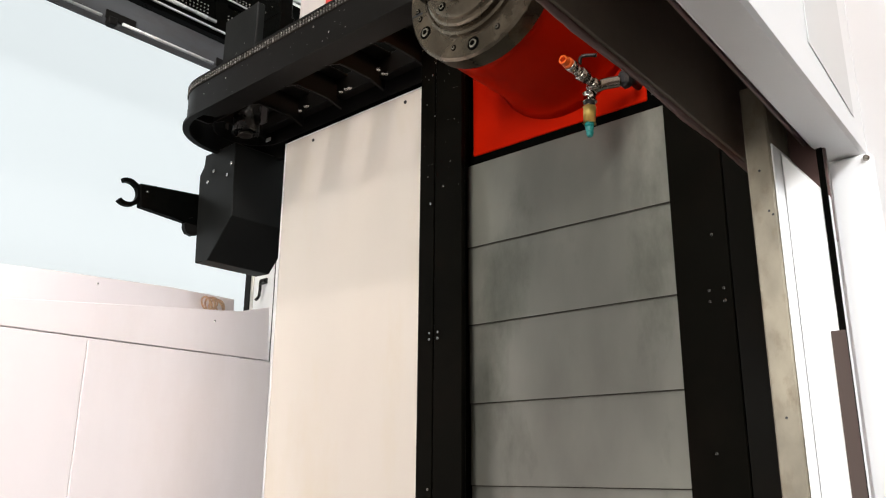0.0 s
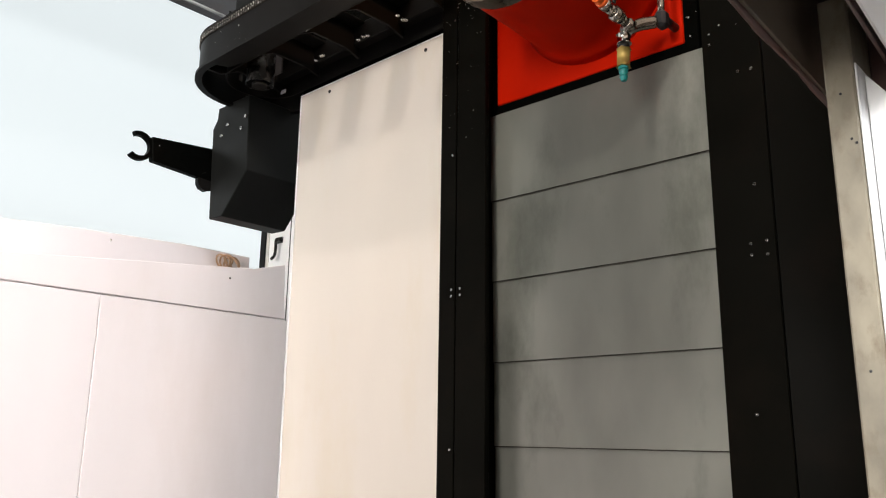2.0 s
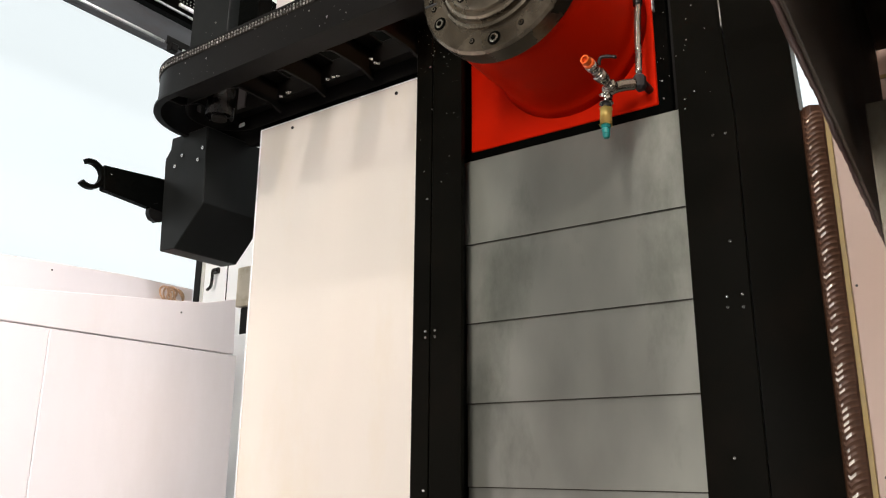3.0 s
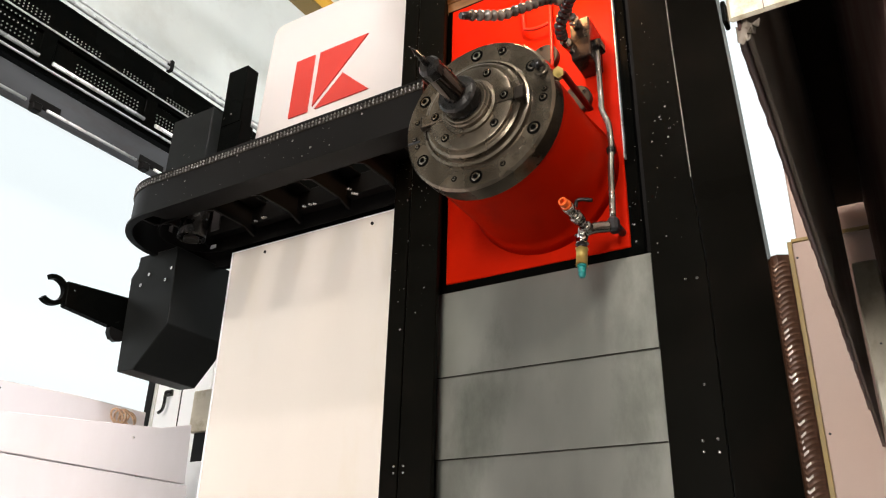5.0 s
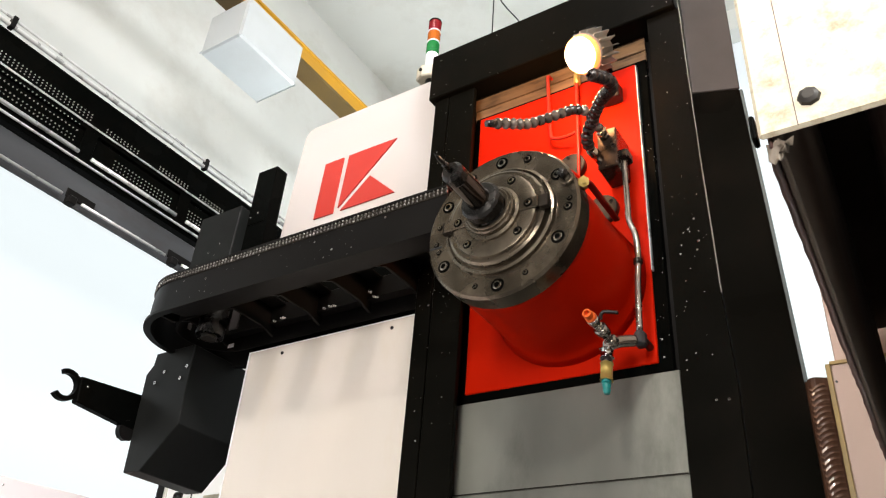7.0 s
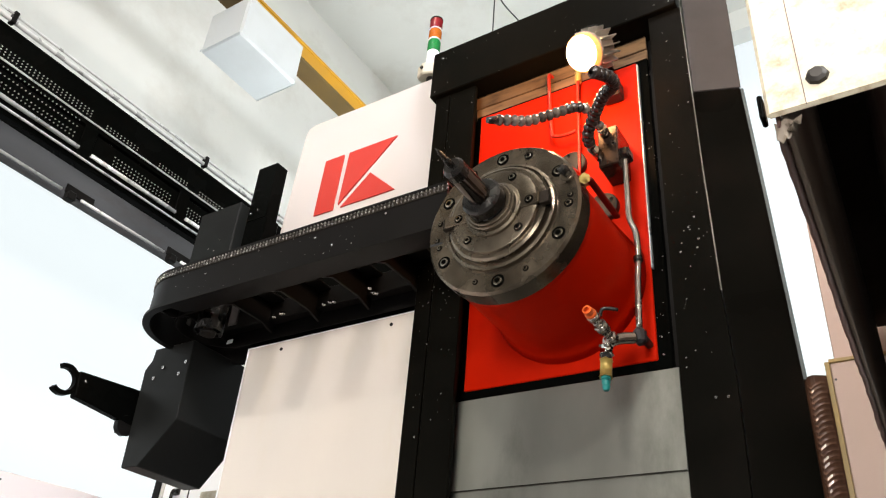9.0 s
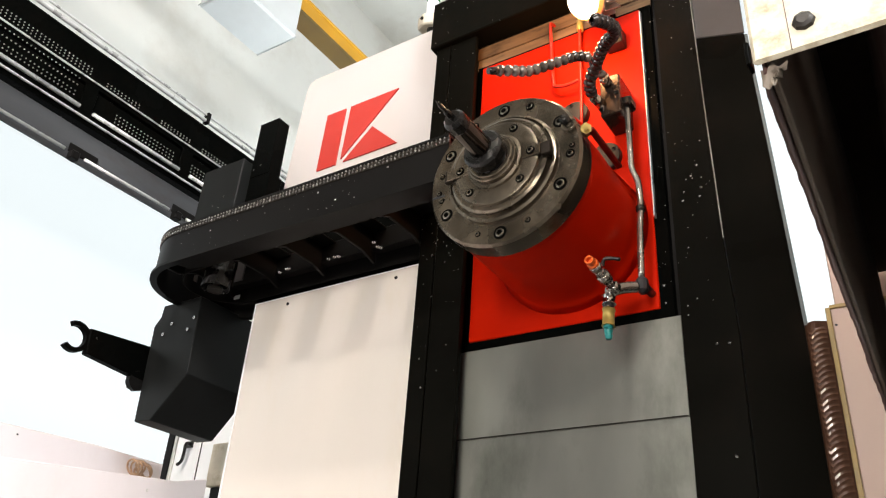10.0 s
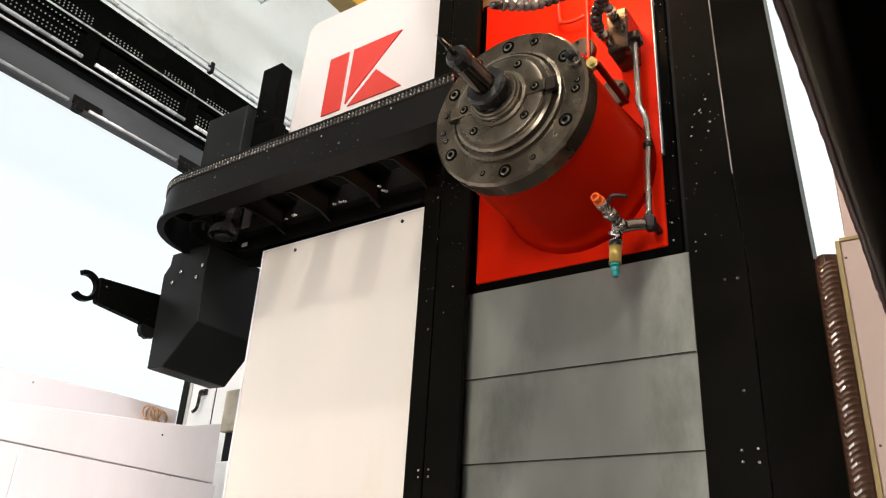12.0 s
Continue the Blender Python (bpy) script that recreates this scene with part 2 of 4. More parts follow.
def prism(poly, axis, a, b, bevel=0.0):
    """A polygon in the two axes other than axis, drawn out from a to b along it."""
    bm = bmesh.new()
    def at(u, v, w):
        return {"x": (w, u, v), "y": (u, w, v), "z": (u, v, w)}[axis]
    lo, hi = [bm.verts.new(at(u, v, a)) for u, v in poly], [bm.verts.new(at(u, v, b)) for u, v in poly]
    bm.faces.new(lo)
    bm.faces.new(hi)
    for i in range(len(poly)):
        j = (i + 1) % len(poly)
        bm.faces.new((lo[i], lo[j], hi[j], hi[i]))
    bmesh.ops.recalc_face_normals(bm, faces=bm.faces[:])
    if bevel:
        bmesh.ops.bevel(bm, geom=bm.edges[:], offset=bevel, segments=1, affect="EDGES", clamp_overlap=True)
    return bm


def lathe(profile, centre=(0, 0, 2.6), seg=72, smooth=True):
    """Turns (radius, y) steps about an axis along y through centre."""
    bm = bmesh.new()
    rings = []
    for r, y in profile:
        if r < 1e-5:
            rings.append([bm.verts.new((centre[0], y, centre[2]))])
        else:
            rings.append([bm.verts.new((centre[0] + r * math.cos(i * math.tau / seg), y, centre[2] + r * math.sin(i * math.tau / seg))) for i in range(seg)])
    for a, b in zip(rings, rings[1:]):
        for i in range(seg):
            j = (i + 1) % seg
            quad = [a[i % len(a)], a[j % len(a)], b[j % len(b)], b[i % len(b)]]
            quad = list(dict.fromkeys(quad))
            if len(quad) > 2:
                bm.faces.new(quad)
    bmesh.ops.recalc_face_normals(bm, faces=bm.faces[:])
    for f in bm.faces:
        f.smooth = smooth
    for e in bm.edges:
        if len(e.link_faces) == 2 and e.calc_face_angle(0) > radians(28):
            e.smooth = False
    return bm


def tube(points, r, seg=10, smooth_steps=6, closed=False):
    """A round bar along a smooth curve through the points."""
    pts = [Vector(p) for p in points]
    n = len(pts)
    line = []
    for i in range(n if closed else n - 1):
        p0 = pts[(i - 1) % n] if closed or i > 0 else pts[i]
        p1, p2 = pts[i], pts[(i + 1) % n]
        p3 = pts[(i + 2) % n] if closed or i + 2 < n else p2
        for s in range(smooth_steps):
            t = s / smooth_steps
            line.append(0.5 * ((2 * p1) + (p2 - p0) * t + (2 * p0 - 5 * p1 + 4 * p2 - p3) * t * t + (3 * p1 - p0 - 3 * p2 + p3) * t ** 3))
    if not closed:
        line.append(pts[-1])
    bm = bmesh.new()
    rings = []
    side = None
    for i, p in enumerate(line):
        a = line[i - 1] if i or closed else p
        b = line[(i + 1) % len(line)] if i + 1 < len(line) or closed else p
        way = (b - a).normalized()
        if side is None:
            side = way.orthogonal().normalized()
        side = (side - way * side.dot(way)).normalized()
        up = way.cross(side)
        rings.append([bm.verts.new(p + r * (math.cos(k * math.tau / seg) * side + math.sin(k * math.tau / seg) * up)) for k in range(seg)])
    pairs = list(zip(rings, rings[1:])) + ([(rings[-1], rings[0])] if closed else [])
    for a, b in pairs:
        for k in range(seg):
            bm.faces.new((a[k], a[(k + 1) % seg], b[(k + 1) % seg], b[k])).smooth = True
    if not closed:
        bm.faces.new(rings[0])
        bm.faces.new(rings[-1])
    bmesh.ops.recalc_face_normals(bm, faces=bm.faces[:])
    return bm


def screw_mesh(r=0.008, head=0.006, mat=CHROME):
    """A socket screw whose head points to -y, at the origin."""
    bm = lathe([(r, 0.0), (r, -head * 0.7), (r * 0.8, -head), (r * 0.45, -head), (r * 0.45, -head * 0.4), (0, -head * 0.4)], (0, 0, 0), 12)
    me = bpy.data.meshes.new("screw")
    bm.to_mesh(me)
    bm.free()
    me.materials.append(mat)
    return me


SCREW, SMALL = screw_mesh(), screw_mesh(0.0038, 0.003)
DARKSCREW = screw_mesh(0.0065, 0.004, DARKSTEEL)
PINHOLE = screw_mesh(0.003, 0.001, RUBBER)
FINEHOLE = screw_mesh(0.0014, 0.0006, RUBBER)


def screws(parent, places, mesh=SCREW, turn=None, name="screw"):
    for p in places:
        ob = new(name, mesh)
        ob.parent = parent
        if parent.type == "EMPTY":
            ob.matrix_parent_inverse = Matrix.Translation(parent.location).inverted()
        ob.matrix_basis = Matrix.Translation(p) @ (turn or Matrix())


# ---- the hall ----
solo("floor", box(-12, 9, -10, 10, -0.2, 0, 0), CONCRETE, "grey concrete factory floor under the machine", "floor", kind="structure")


def wall_with_opening(name, x0, x1, y0, y1, z0, z1, hole, along):
    """A thick wall with one opening through it; hole: from, to, sill, head along the wall."""
    a, b, lo, hi = hole
    bm = bmesh.new()
    if along == "y":
        for s in ((y0, a, z0, z1), (b, y1, z0, z1), (a, b, z0, lo), (a, b, hi, z1)):
            box(x0, x1, s[0], s[1], s[2], s[3], 0, bm)
    else:
        for s in ((x0, a, z0, z1), (b, x1, z0, z1), (a, b, z0, lo), (a, b, hi, z1)):
            box(s[0], s[1], y0, y1, s[2], s[3], 0, bm)
    return solo(name, bm, ROOMWALL, "pale stained plaster hall wall with a large bright opening", "wall", kind="structure")


wall_with_opening("wall_west", -6.3, -6.0, -10, 10, 0, 11, (-7, 4.2, 0.2, 6.3), "y")
wall_with_opening("wall_north", -6.0, 9, 7.0, 7.3, 0, 11, (-1.3, 5.0, 0.2, 10.6), "x")
# Unseen rear walls kept dark to hold down fill and reflections
solo("wall_east", box(9, 9.3, -10, 10, 0, 11, 0), CONCRETE, "dark unseen hall wall that holds down fill and reflections", "wall", kind="structure")
solo("wall_south", box(-6, 9, -10.3, -10, 0, 11, 0), CONCRETE, "dark unseen hall wall that holds down fill and reflections", "wall", kind="structure")
solo("ceiling", box(-6.3, 9.3, -10.3, 7.3, 11, 11.2, 0), ROOMWALL, "pale hall ceiling", "ceiling", kind="structure")
# Glowing sheets behind the openings give the blown-out white background
solo("backdrop", box(-9.1, -9.0, -14, 11, -1, 10, 0), GLOW, "glowing pale sheet outside the hall opening", "backdrop", kind="structure")
solo("backdrop", box(-5, 9, 9.0, 9.1, -1, 18, 0), GLOW, "glowing pale sheet outside the hall opening", "backdrop", kind="structure")

# crane girder with its pale boxed duct
girder = root("crane_girder", (-4.3, 3.0, 7.66), "yellow painted steel crane girder under the hall roof", "girder")
part("web", box(-4.26, -4.20, -10.0, 7.0, 7.70, 7.87, 0.004), YELLOW, girder)
# Underside of the girder: darker yellow paints its shade
part("bottom_flange", box(-4.42, -4.19, -10.0, 7.0, 7.66, 7.70, 0.004), GIRDERSHADE, girder)
part("top_flange", box(-4.42, -4.19, -10.0, 7.0, 7.87, 7.91, 0.004), YELLOW, girder)
duct = root("ventilation_duct", (-4.3, 1.85, 7.12), "white boxed sheet-metal duct under the yellow crane girder", "duct")
part("box", box(-4.62, -4.056, 1.45, 2.26, 7.12, 7.66, 0.02), DUCTPAINT, duct)
part("end_sheet", box(-4.056, -4.05, 1.465, 2.245, 7.14, 7.655, 0.002), DUCTPAINT, duct)
for y0, y1 in ((1.442, 1.4495), (2.2605, 2.268)):
    part("seam", box(-4.62, -4.06, y0, y1, 7.125, 7.15, 0.002), DUCTPAINT, duct)

# ---- machine column ----
def stack(sections):
    """A solid through polygons of equal count, each at its own height: (z, points)."""
    bm = bmesh.new()
    rings = [[bm.verts.new((x, y, z)) for x, y in points] for z, points in sections]
    bm.faces.new(rings[0])
    bm.faces.new(rings[-1])
    for a, b in zip(rings, rings[1:]):
        for i in range(len(a)):
            j = (i + 1) % len(a)
            bm.faces.new((a[i], a[j], b[j], b[i]))
    bmesh.ops.recalc_face_normals(bm, faces=bm.faces[:])
    return bm


def along_edge(z, places):
    """Straight runs between (height, x) places, for edges that lean."""
    for (z0, x0), (z1, x1) in zip(places, places[1:]):
        if z <= z1:
            break
    return x0 + (x1 - x0) * (z - z0) / (z1 - z0)


SEAM = [(0.0, 0.470), (1.8, 0.471), (2.2, 0.473), (2.45, 0.4615), (2.9, 0.452), (3.53, 0.4445), (4.2, 0.440)]
SIDE = [(0.0, 0.612), (2.2, 0.612), (2.7, 0.596), (3.146, 0.580)]


def leaning(x_of, heights, section):
    return stack([(z, section(x_of(z))) for z in heights])


def seam_x(z):
    return along_edge(z, SEAM)


def side_x(z):
    return along_edge(z, SIDE)


column = root("machine_column", (0, 0.3, 0), "black enamelled steel machine column with bolted cover plates", "machine column")
part("left_cover", prism([(-0.515, 0.0), (-0.452, 0.0), (-0.452, 0.30), (-0.515, 0.30)], "z", 0.0, 3.529, 0.002), COLUMNBLACK, column)
part("left_inner_cover", prism([(-0.449, 0.001), (-0.338, 0.001), (-0.338, 0.02), (-0.372, 0.03), (-0.372, 0.30), (-0.449, 0.30)], "z", 0.0, 3.529, 0.002), COLUMNBLACK, column)
part("right_cover", leaning(seam_x, (0.0, 1.8, 2.2, 2.45, 2.9, 3.529), lambda x: [(0.335, 0.02), (0.337, 0.0), (x - 0.002, 0.0), (x, 0.002), (x, 0.30), (0.33, 0.30), (0.33, 0.03)]), COLUMNBLACK, column)
part("right_outer_cover", stack([(z, [(seam_x(z) + 0.0025, 0.003), (side_x(z), 0.05), (side_x(z), 0.056), (seam_x(z) + 0.0025, 0.05)]) for z in (0.0, 1.8, 2.2, 2.45, 2.7, 2.9, 3.146)]), COLUMNBLACK, column)
part("side_strip", leaning(side_x, (2.2, 2.7, 3.146), lambda x: [(x + 0.0005, 0.052), (x + 0.008, 0.0545), (x + 0.008, 0.06), (x + 0.0005, 0.058)]), STRIPGREY, column, "blue-grey edge strip")
part("right_upper_cover", prism([(0.4515, 0.003), (0.582, 0.048), (0.582, 0.054), (0.4515, 0.05)], "z", 3.149, 4.2, 0.002), GREYPLATE, column, "grey satin upper cover plate")
# Bright strip along the seam, from 2.45 m up only
part("edge_strip", leaning(seam_x, (2.45, 2.9, 3.53, 4.2), lambda x: [(x + 0.0002, -0.003), (x + 0.0024, -0.003), (x + 0.0024, 0.02), (x + 0.0002, 0.02)]), COVER, column, "thin bright strip along the upper cover seam")
part("top_beam", box(-0.535, 0.4365, -0.02, 0.3, 3.53, 3.765, 0.004), COLUMNBLACK, column)
part("back_plate", box(-0.50, 0.45, 0.30, 0.9, 0, 3.75, 0.004), DARK, column)
screws(column, [(-0.464, 0, 2.168), (-0.464, 0, 1.734), (-0.464, 0, 1.753), (-0.430, 0, 1.734), (-0.430, 0, 1.753), (-0.464, 0, 1.30), (-0.46, 0, 2.62), (-0.46, 0, 3.05),
                (0.448, 0, 2.162), (0.418, 0, 2.164), (0.435, 0, 1.888), (0.452, 0, 1.727), (0.452, 0, 1.757), (0.417, 0, 1.730), (0.417, 0, 1.755), (0.402, 0, 1.389), (0.42, 0, 2.62)], SMALL)
screws(column, [(-0.489, -0.02, 3.72), (0.42, -0.02, 3.60)], SMALL)

# telescopic covers below and above the headstock
lower = root("way_cover", (0, 0.08, 0), "brushed grey steel telescopic way cover below the red headstock", "way cover")
tops = [2.285, 2.013, 1.772, 1.54, 1.31, 1.08, 0.85]
for i, top in enumerate(tops):
    low = tops[i + 1] if i + 1 < len(tops) else 0.3
    bm = box(-0.366, 0.318, 0.06 + 0.005 * i, 0.064 + 0.005 * i, low, top + (0.02 if i else 0), 0.001)
    plate = part("cover_plate", bm, COVER, lower)
    part("wiper_lip", box(-0.364, 0.316, 0.0575 + 0.005 * i, 0.0598 + 0.005 * i, low, low + 0.0024, 0.0005), GRIME, plate)
upper = root("way_cover", (0, 0.1, 3.4), "oily brown-stained steel telescopic way cover above the headstock", "way cover")
for i, (lo, hi) in enumerate(((3.36, 3.425), (3.425, 3.475), (3.475, 3.53), (3.53, 3.62))):
    part("cover_plate", box(-0.385, 0.30, 0.085 - 0.006 * i, 0.091 - 0.006 * i, lo, hi, 0.001), TOPCOVER, upper)
part("frame_bar", box(-0.372, 0.33, 0.095, 0.12, 2.28, 3.6, 0.001), DARK, upper)

# ---- left panels ----
# Black plate added so the magazine's open underside stays dark
solo("dark_backing_plate", box(-1.36, -0.52, 0.09, 0.11, 2.60, 3.10, 0.003), BLACK, "black plate added behind the tool magazine to keep its underside dark", "plate")
panel = root("access_panel", (-0.92, 0.08, 0), "tall cream enamelled sheet access panel beside the black column", "panel")
part("sheet", box(-1.342, -0.52, 0.07, 0.085, 0.0, 2.645, 0.003), CREAM, panel)
# White strips paint the bevel highlight along the panel's edges
part("edge_line", box(-0.528, -0.519, 0.066, 0.0695, 0.0, 2.645, 0.001), WHITE, panel)
part("edge_line", box(-1.342, -1.335, 0.066, 0.0695, 0.0, 2.645, 0.001), WHITE, panel)
part("top_highlight", box(-1.334, -0.529, 0.0665, 0.0695, 2.641, 2.645, 0.001), WHITE, panel)
screws(panel, [(-1.165, 0.07, 2.612), (-0.657, 0.07, 2.612)], DARKSCREW)
sign = root("sign_panel", (-0.95, 0.08, 3.0), "white upper panel bearing a red geometric emblem", "panel")
bm = prism([(-1.325, 2.96), (-0.54, 2.96), (-0.54, 3.74), (-1.23, 3.74), (-1.265, 3.728), (-1.28, 3.69)], "y", 0.07, 0.09, 0.003)
part("sheet", bm, SIGNWHITE, sign)
for poly in ([(-1.129, 3.203), (-1.028, 3.203), (-1.015, 3.485), (-1.116, 3.485)],
             [(-1.004, 3.222), (-0.741, 3.485), (-0.987, 3.485)],
             [(-0.989, 3.205), (-0.720, 3.208), (-0.855, 3.335)]):
    part("emblem_shape", prism(poly, "y", 0.064, 0.0695, 0), LOGO, sign, "flat red emblem piece")

# ---- headstock ----
head = root("headstock", (0, 0.07, 2.318), "red enamelled headstock slide with round spindle housing", "headstock")
part("slide_plate", box(-0.345, 0.262, 0.066, 0.10, 2.318, 3.418, 0.003), RED, head)
part("gib_strip", box(0.2655, 0.2695, 0.056, 0.0715, 2.60, 3.40, 0.0008), BRIGHTROD, head, "bright steel gib strip")
part("wiper_frame", box(-0.366, 0.30, 0.072, 0.10, 2.290, 3.43, 0.002), BLACK, head, "black rubber wiper frame")


def housing():
    """Bell-shaped shell, cut back at the top so that the plate shows behind its rim."""
    bm = bmesh.new()
    seg, steps = 96, 14
    def back(deg):
        a = abs((deg - 90 + 180) % 360 - 180)
        if a > 74:
            return 0.066
        return -0.130 - 0.155 * min(1.0, (74 - a) / 45)
    rows = []
    for layer in (0.0, -0.012):
        grid = []
        for i in range(seg):
            deg = i * 360 / seg
            end = back(deg)
            line = []
            for s in range(steps + 1):
                y = -0.292 + (end + 0.292) * s / steps
                r = 0.223 + 0.008 * (y + 0.292) / 0.36 + 0.016 * max(0.0, (y - 0.02) / 0.046) ** 2 + layer
                line.append(bm.verts.new((r * math.cos(radians(deg)), y, 2.6 + r * math.sin(radians(deg)))))
            grid.append(line)
        rows.append(grid)
    for grid in rows:
        for i in range(seg):
            for s in range(steps):
                bm.faces.new((grid[i][s], grid[(i + 1) % seg][s], grid[(i + 1) % seg][s + 1], grid[i][s + 1])).smooth = True
    for s in (0, steps):
        for i in range(seg):
            j = (i + 1) % seg
            bm.faces.new((rows[0][i][s], rows[0][j][s], rows[1][j][s], rows[1][i][s]))
    bmesh.ops.recalc_face_normals(bm, faces=bm.faces[:])
    return bm


part("housing", housing(), RED, head)
rim = [(0.244 * math.cos(radians(d)), -0.130 - 0.155 * min(1.0, (d - 16) / 45), 2.6 + 0.244 * math.sin(radians(d))) for d in (15, 22, 30, 38, 46, 54, 61)]
part("housing_rim", tube(rim, 0.004), RED, head)
# Lip in a darker red that paints the shade on its underside
part("parting_lip", box(0.233, 0.25, -0.325, -0.129, 2.659, 2.671, 0.003), DARKRED, head, "dark red lip along the housing, shade in its colour")
part("spindle_core", rod((0, -0.29, 2.6), (0, 0.066, 2.6), 0.165, 48), DARKSTEEL, head)

flange = root("spindle_flange", (0, -0.29, 2.6), "bolted ground-steel spindle flange, oily and scratched", "spindle flange")
part("flange_disc", lathe([(0.000, -0.285), (0.222, -0.285), (0.229, -0.292), (0.229, -0.344), (0.222, -0.351), (0.165, -0.351), (0.163, -0.362), (0.155, -0.364), (0.151, -0.358), (0.145, -0.358),
                           (0.145, -0.374), (0.138, -0.378), (0.128, -0.378), (0.125, -0.386), (0.116, -0.389), (0.082, -0.389), (0.081, -0.396), (0.072, -0.398), (0.072, -0.404), (0, -0.404)], seg=96), STEEL, flange)


def bolt_mesh(r):
    """A socket screw; black ring and hexagon paint its counterbore's and socket's shade."""
    made = []
    for mat, profile, seg in ((BLACK, [(r * 1.4, -0.0003), (r * 1.36, -0.0012), (r * 0.9, -0.0012), (r * 0.9, -0.0003)], 20),
                              (BOLTSTEEL, [(r * 0.93, 0.0), (r * 0.93, -0.003), (r * 0.8, -0.0045), (r * 0.55, -0.0045), (r * 0.55, -0.0008), (0, -0.0008)], 20),
                              (BLACK, [(r * 0.55, -0.0030), (0, -0.0030)], 6)):
        bm = lathe(profile, (0, 0, 0), seg)
        me = bpy.data.meshes.new("bolt")
        bm.to_mesh(me)
        bm.free()
        me.materials.append(mat)
        made.append(me)
    return made


def bolt(parent, x, y, z, meshes, name="bolt"):
    base = None
    for me, label in zip(meshes, (name, "bolt_head", "hex_socket")):
        ob = new(label, me)
        ob.parent = base or parent
        if base is None:
            base = ob
            ob.matrix_parent_inverse = Matrix.Translation(parent.location).inverted()
            ob.matrix_basis = Matrix.Translation((x, y, z))
        

BIG, MID, TINY = bolt_mesh(0.0135), bolt_mesh(0.009), bolt_mesh(0.006)
for deg in (30, 90, 150, 210, 270, 330):
    bolt(flange, 0.194 * math.cos(radians(deg)), -0.351, 2.6 + 0.194 * math.sin(radians(deg)), BIG)
for deg, rr in ((66, 0.197), (118, 0.197), (250, 0.194), (294, 0.194), (3, 0.202), (-4, 0.197), (186, 0.199), (194, 0.194), (170, 0.194)):
    bolt(flange, rr * math.cos(radians(deg)), -0.351, 2.6 + rr * math.sin(radians(deg)), MID if rr == 0.197 else TINY)
for deg in (60, 135, 225, 315):
    bolt(flange, 0.105 * math.cos(radians(deg)), -0.389, 2.6 + 0.105 * math.sin(radians(deg)), MID)
for side in (-1, 1):
    key = part("drive_key", box(min(side * 0.066, side * 0.15), max(side * 0.066, side * 0.132), -0.393, -0.385, 2.583, 2.617, 0.002), STEEL, flange)
    part("key_slot", box(min(side * 0.132, side * 0.158), max(side * 0.132, side * 0.158), -0.3885, -0.372, 2.581, 2.619, 0.002), GRIME, flange, "dark key slot")
    bolt(flange, side * 0.105, -0.393, 2.6, MID)
part("lifting_stud", rod((0.196, -0.351, 2.672), (0.196, -0.362, 2.672), 0.021, 24, bevel=0.003), STEEL, flange)
part("lifting_peg", rod((0.196, -0.362, 2.672), (0.196, -0.388, 2.672), 0.015, 4, bevel=0.002), DARKSTEEL, flange)
part("slot", box(-0.2195, -0.180, -0.3522, -0.345, 2.566, 2.573, 0.001), RUBBER, flange, "dark milled slot")

for r, y in ((0.071, -0.404), (0.064, -0.411)):
    part("nose_ring", lathe([(r - 0.012, y + 0.002), (r - 0.001, y + 0.002), (r, y - 0.001), (r, y - 0.005), (r - 0.003, y - 0.0075), (r - 0.012, y - 0.0075), (r - 0.012, y + 0.002)], seg=64), STEEL, flange)
holder = root("tool_holder", (0, -0.404, 2.6), "dark oily tool holder with a slim drill in the spindle", "tool holder")
part("flange_ring", lathe([(0, -0.404), (0.05, -0.404), (0.052, -0.412), (0.045, -0.418), (0.045, -0.426), (0.056, -0.43), (0.056, -0.456), (0.05, -0.462), (0.033, -0.466), (0, -0.466)], seg=48), DARKSTEEL, holder)
part("shank", lathe([(0, -0.46), (0.034, -0.46), (0.031, -0.475), (0.029, -0.56), (0.027, -0.565), (0, -0.565)], seg=40), OILED, holder)
nut = lathe([(0, -0.56), (0.027, -0.56), (0.030, -0.564), (0.030, -0.590), (0.022, -0.600), (0.008, -0.600), (0, -0.600)], seg=16, smooth=False)
part("collet_nut", nut, DARKSTEEL, holder)
part("drill", lathe([(0, -0.598), (0.0085, -0.598), (0.0085, -0.625), (0.006, -0.628), (0.006, -0.652), (0.004, -0.658), (0, -0.676)], seg=16), DARKSTEEL, holder)

# fittings on the red plate
for x, z, r in ((0.028, 3.05, 0.05), (0.130, 2.848, 0.05)):
    cap = root("cover_disc", (x, 0.066, z), "small round steel cover disc bolted on the red plate", "cover", "cover discs")
    part("disc", lathe([(0, 0.066), (r, 0.066), (r, 0.048), (r - 0.003, 0.045), (0, 0.045)], (x, 0, z), 40), DULLSTEEL, cap)
    screws(cap, [(x + 0.036 * math.cos(radians(a)), 0.046, z + 0.036 * math.sin(radians(a))) for a in range(30, 390, 72)], DARKSCREW)


def copper(points, r, label):
    return solo("coolant_tube", tube(points, r), COPPER, label, "tube")


copper([(-0.05, 0.10, 3.50), (-0.052, 0.05, 3.49), (-0.05, 0.04, 3.44), (-0.04, 0.04, 3.22), (-0.025, 0.035, 3.18), (0.02, 0.03, 3.165), (0.055, 0.03, 3.17)], 0.006, "thin red-tinged copper tube looped on the red plate")
copper([(0.062, 0.04, 3.43), (0.062, 0.035, 3.35), (0.062, 0.035, 3.02), (0.058, 0.03, 2.92), (0.1, -0.05, 2.87)], 0.005, "thin red-tinged copper tube running down the plate")
solo("tube_fitting", rod((0.062, 0.04, 3.395), (0.062, 0.04, 3.44), 0.012, 6, bevel=0.001), BRASS, "brass fitting at a copper tube end", "fitting")
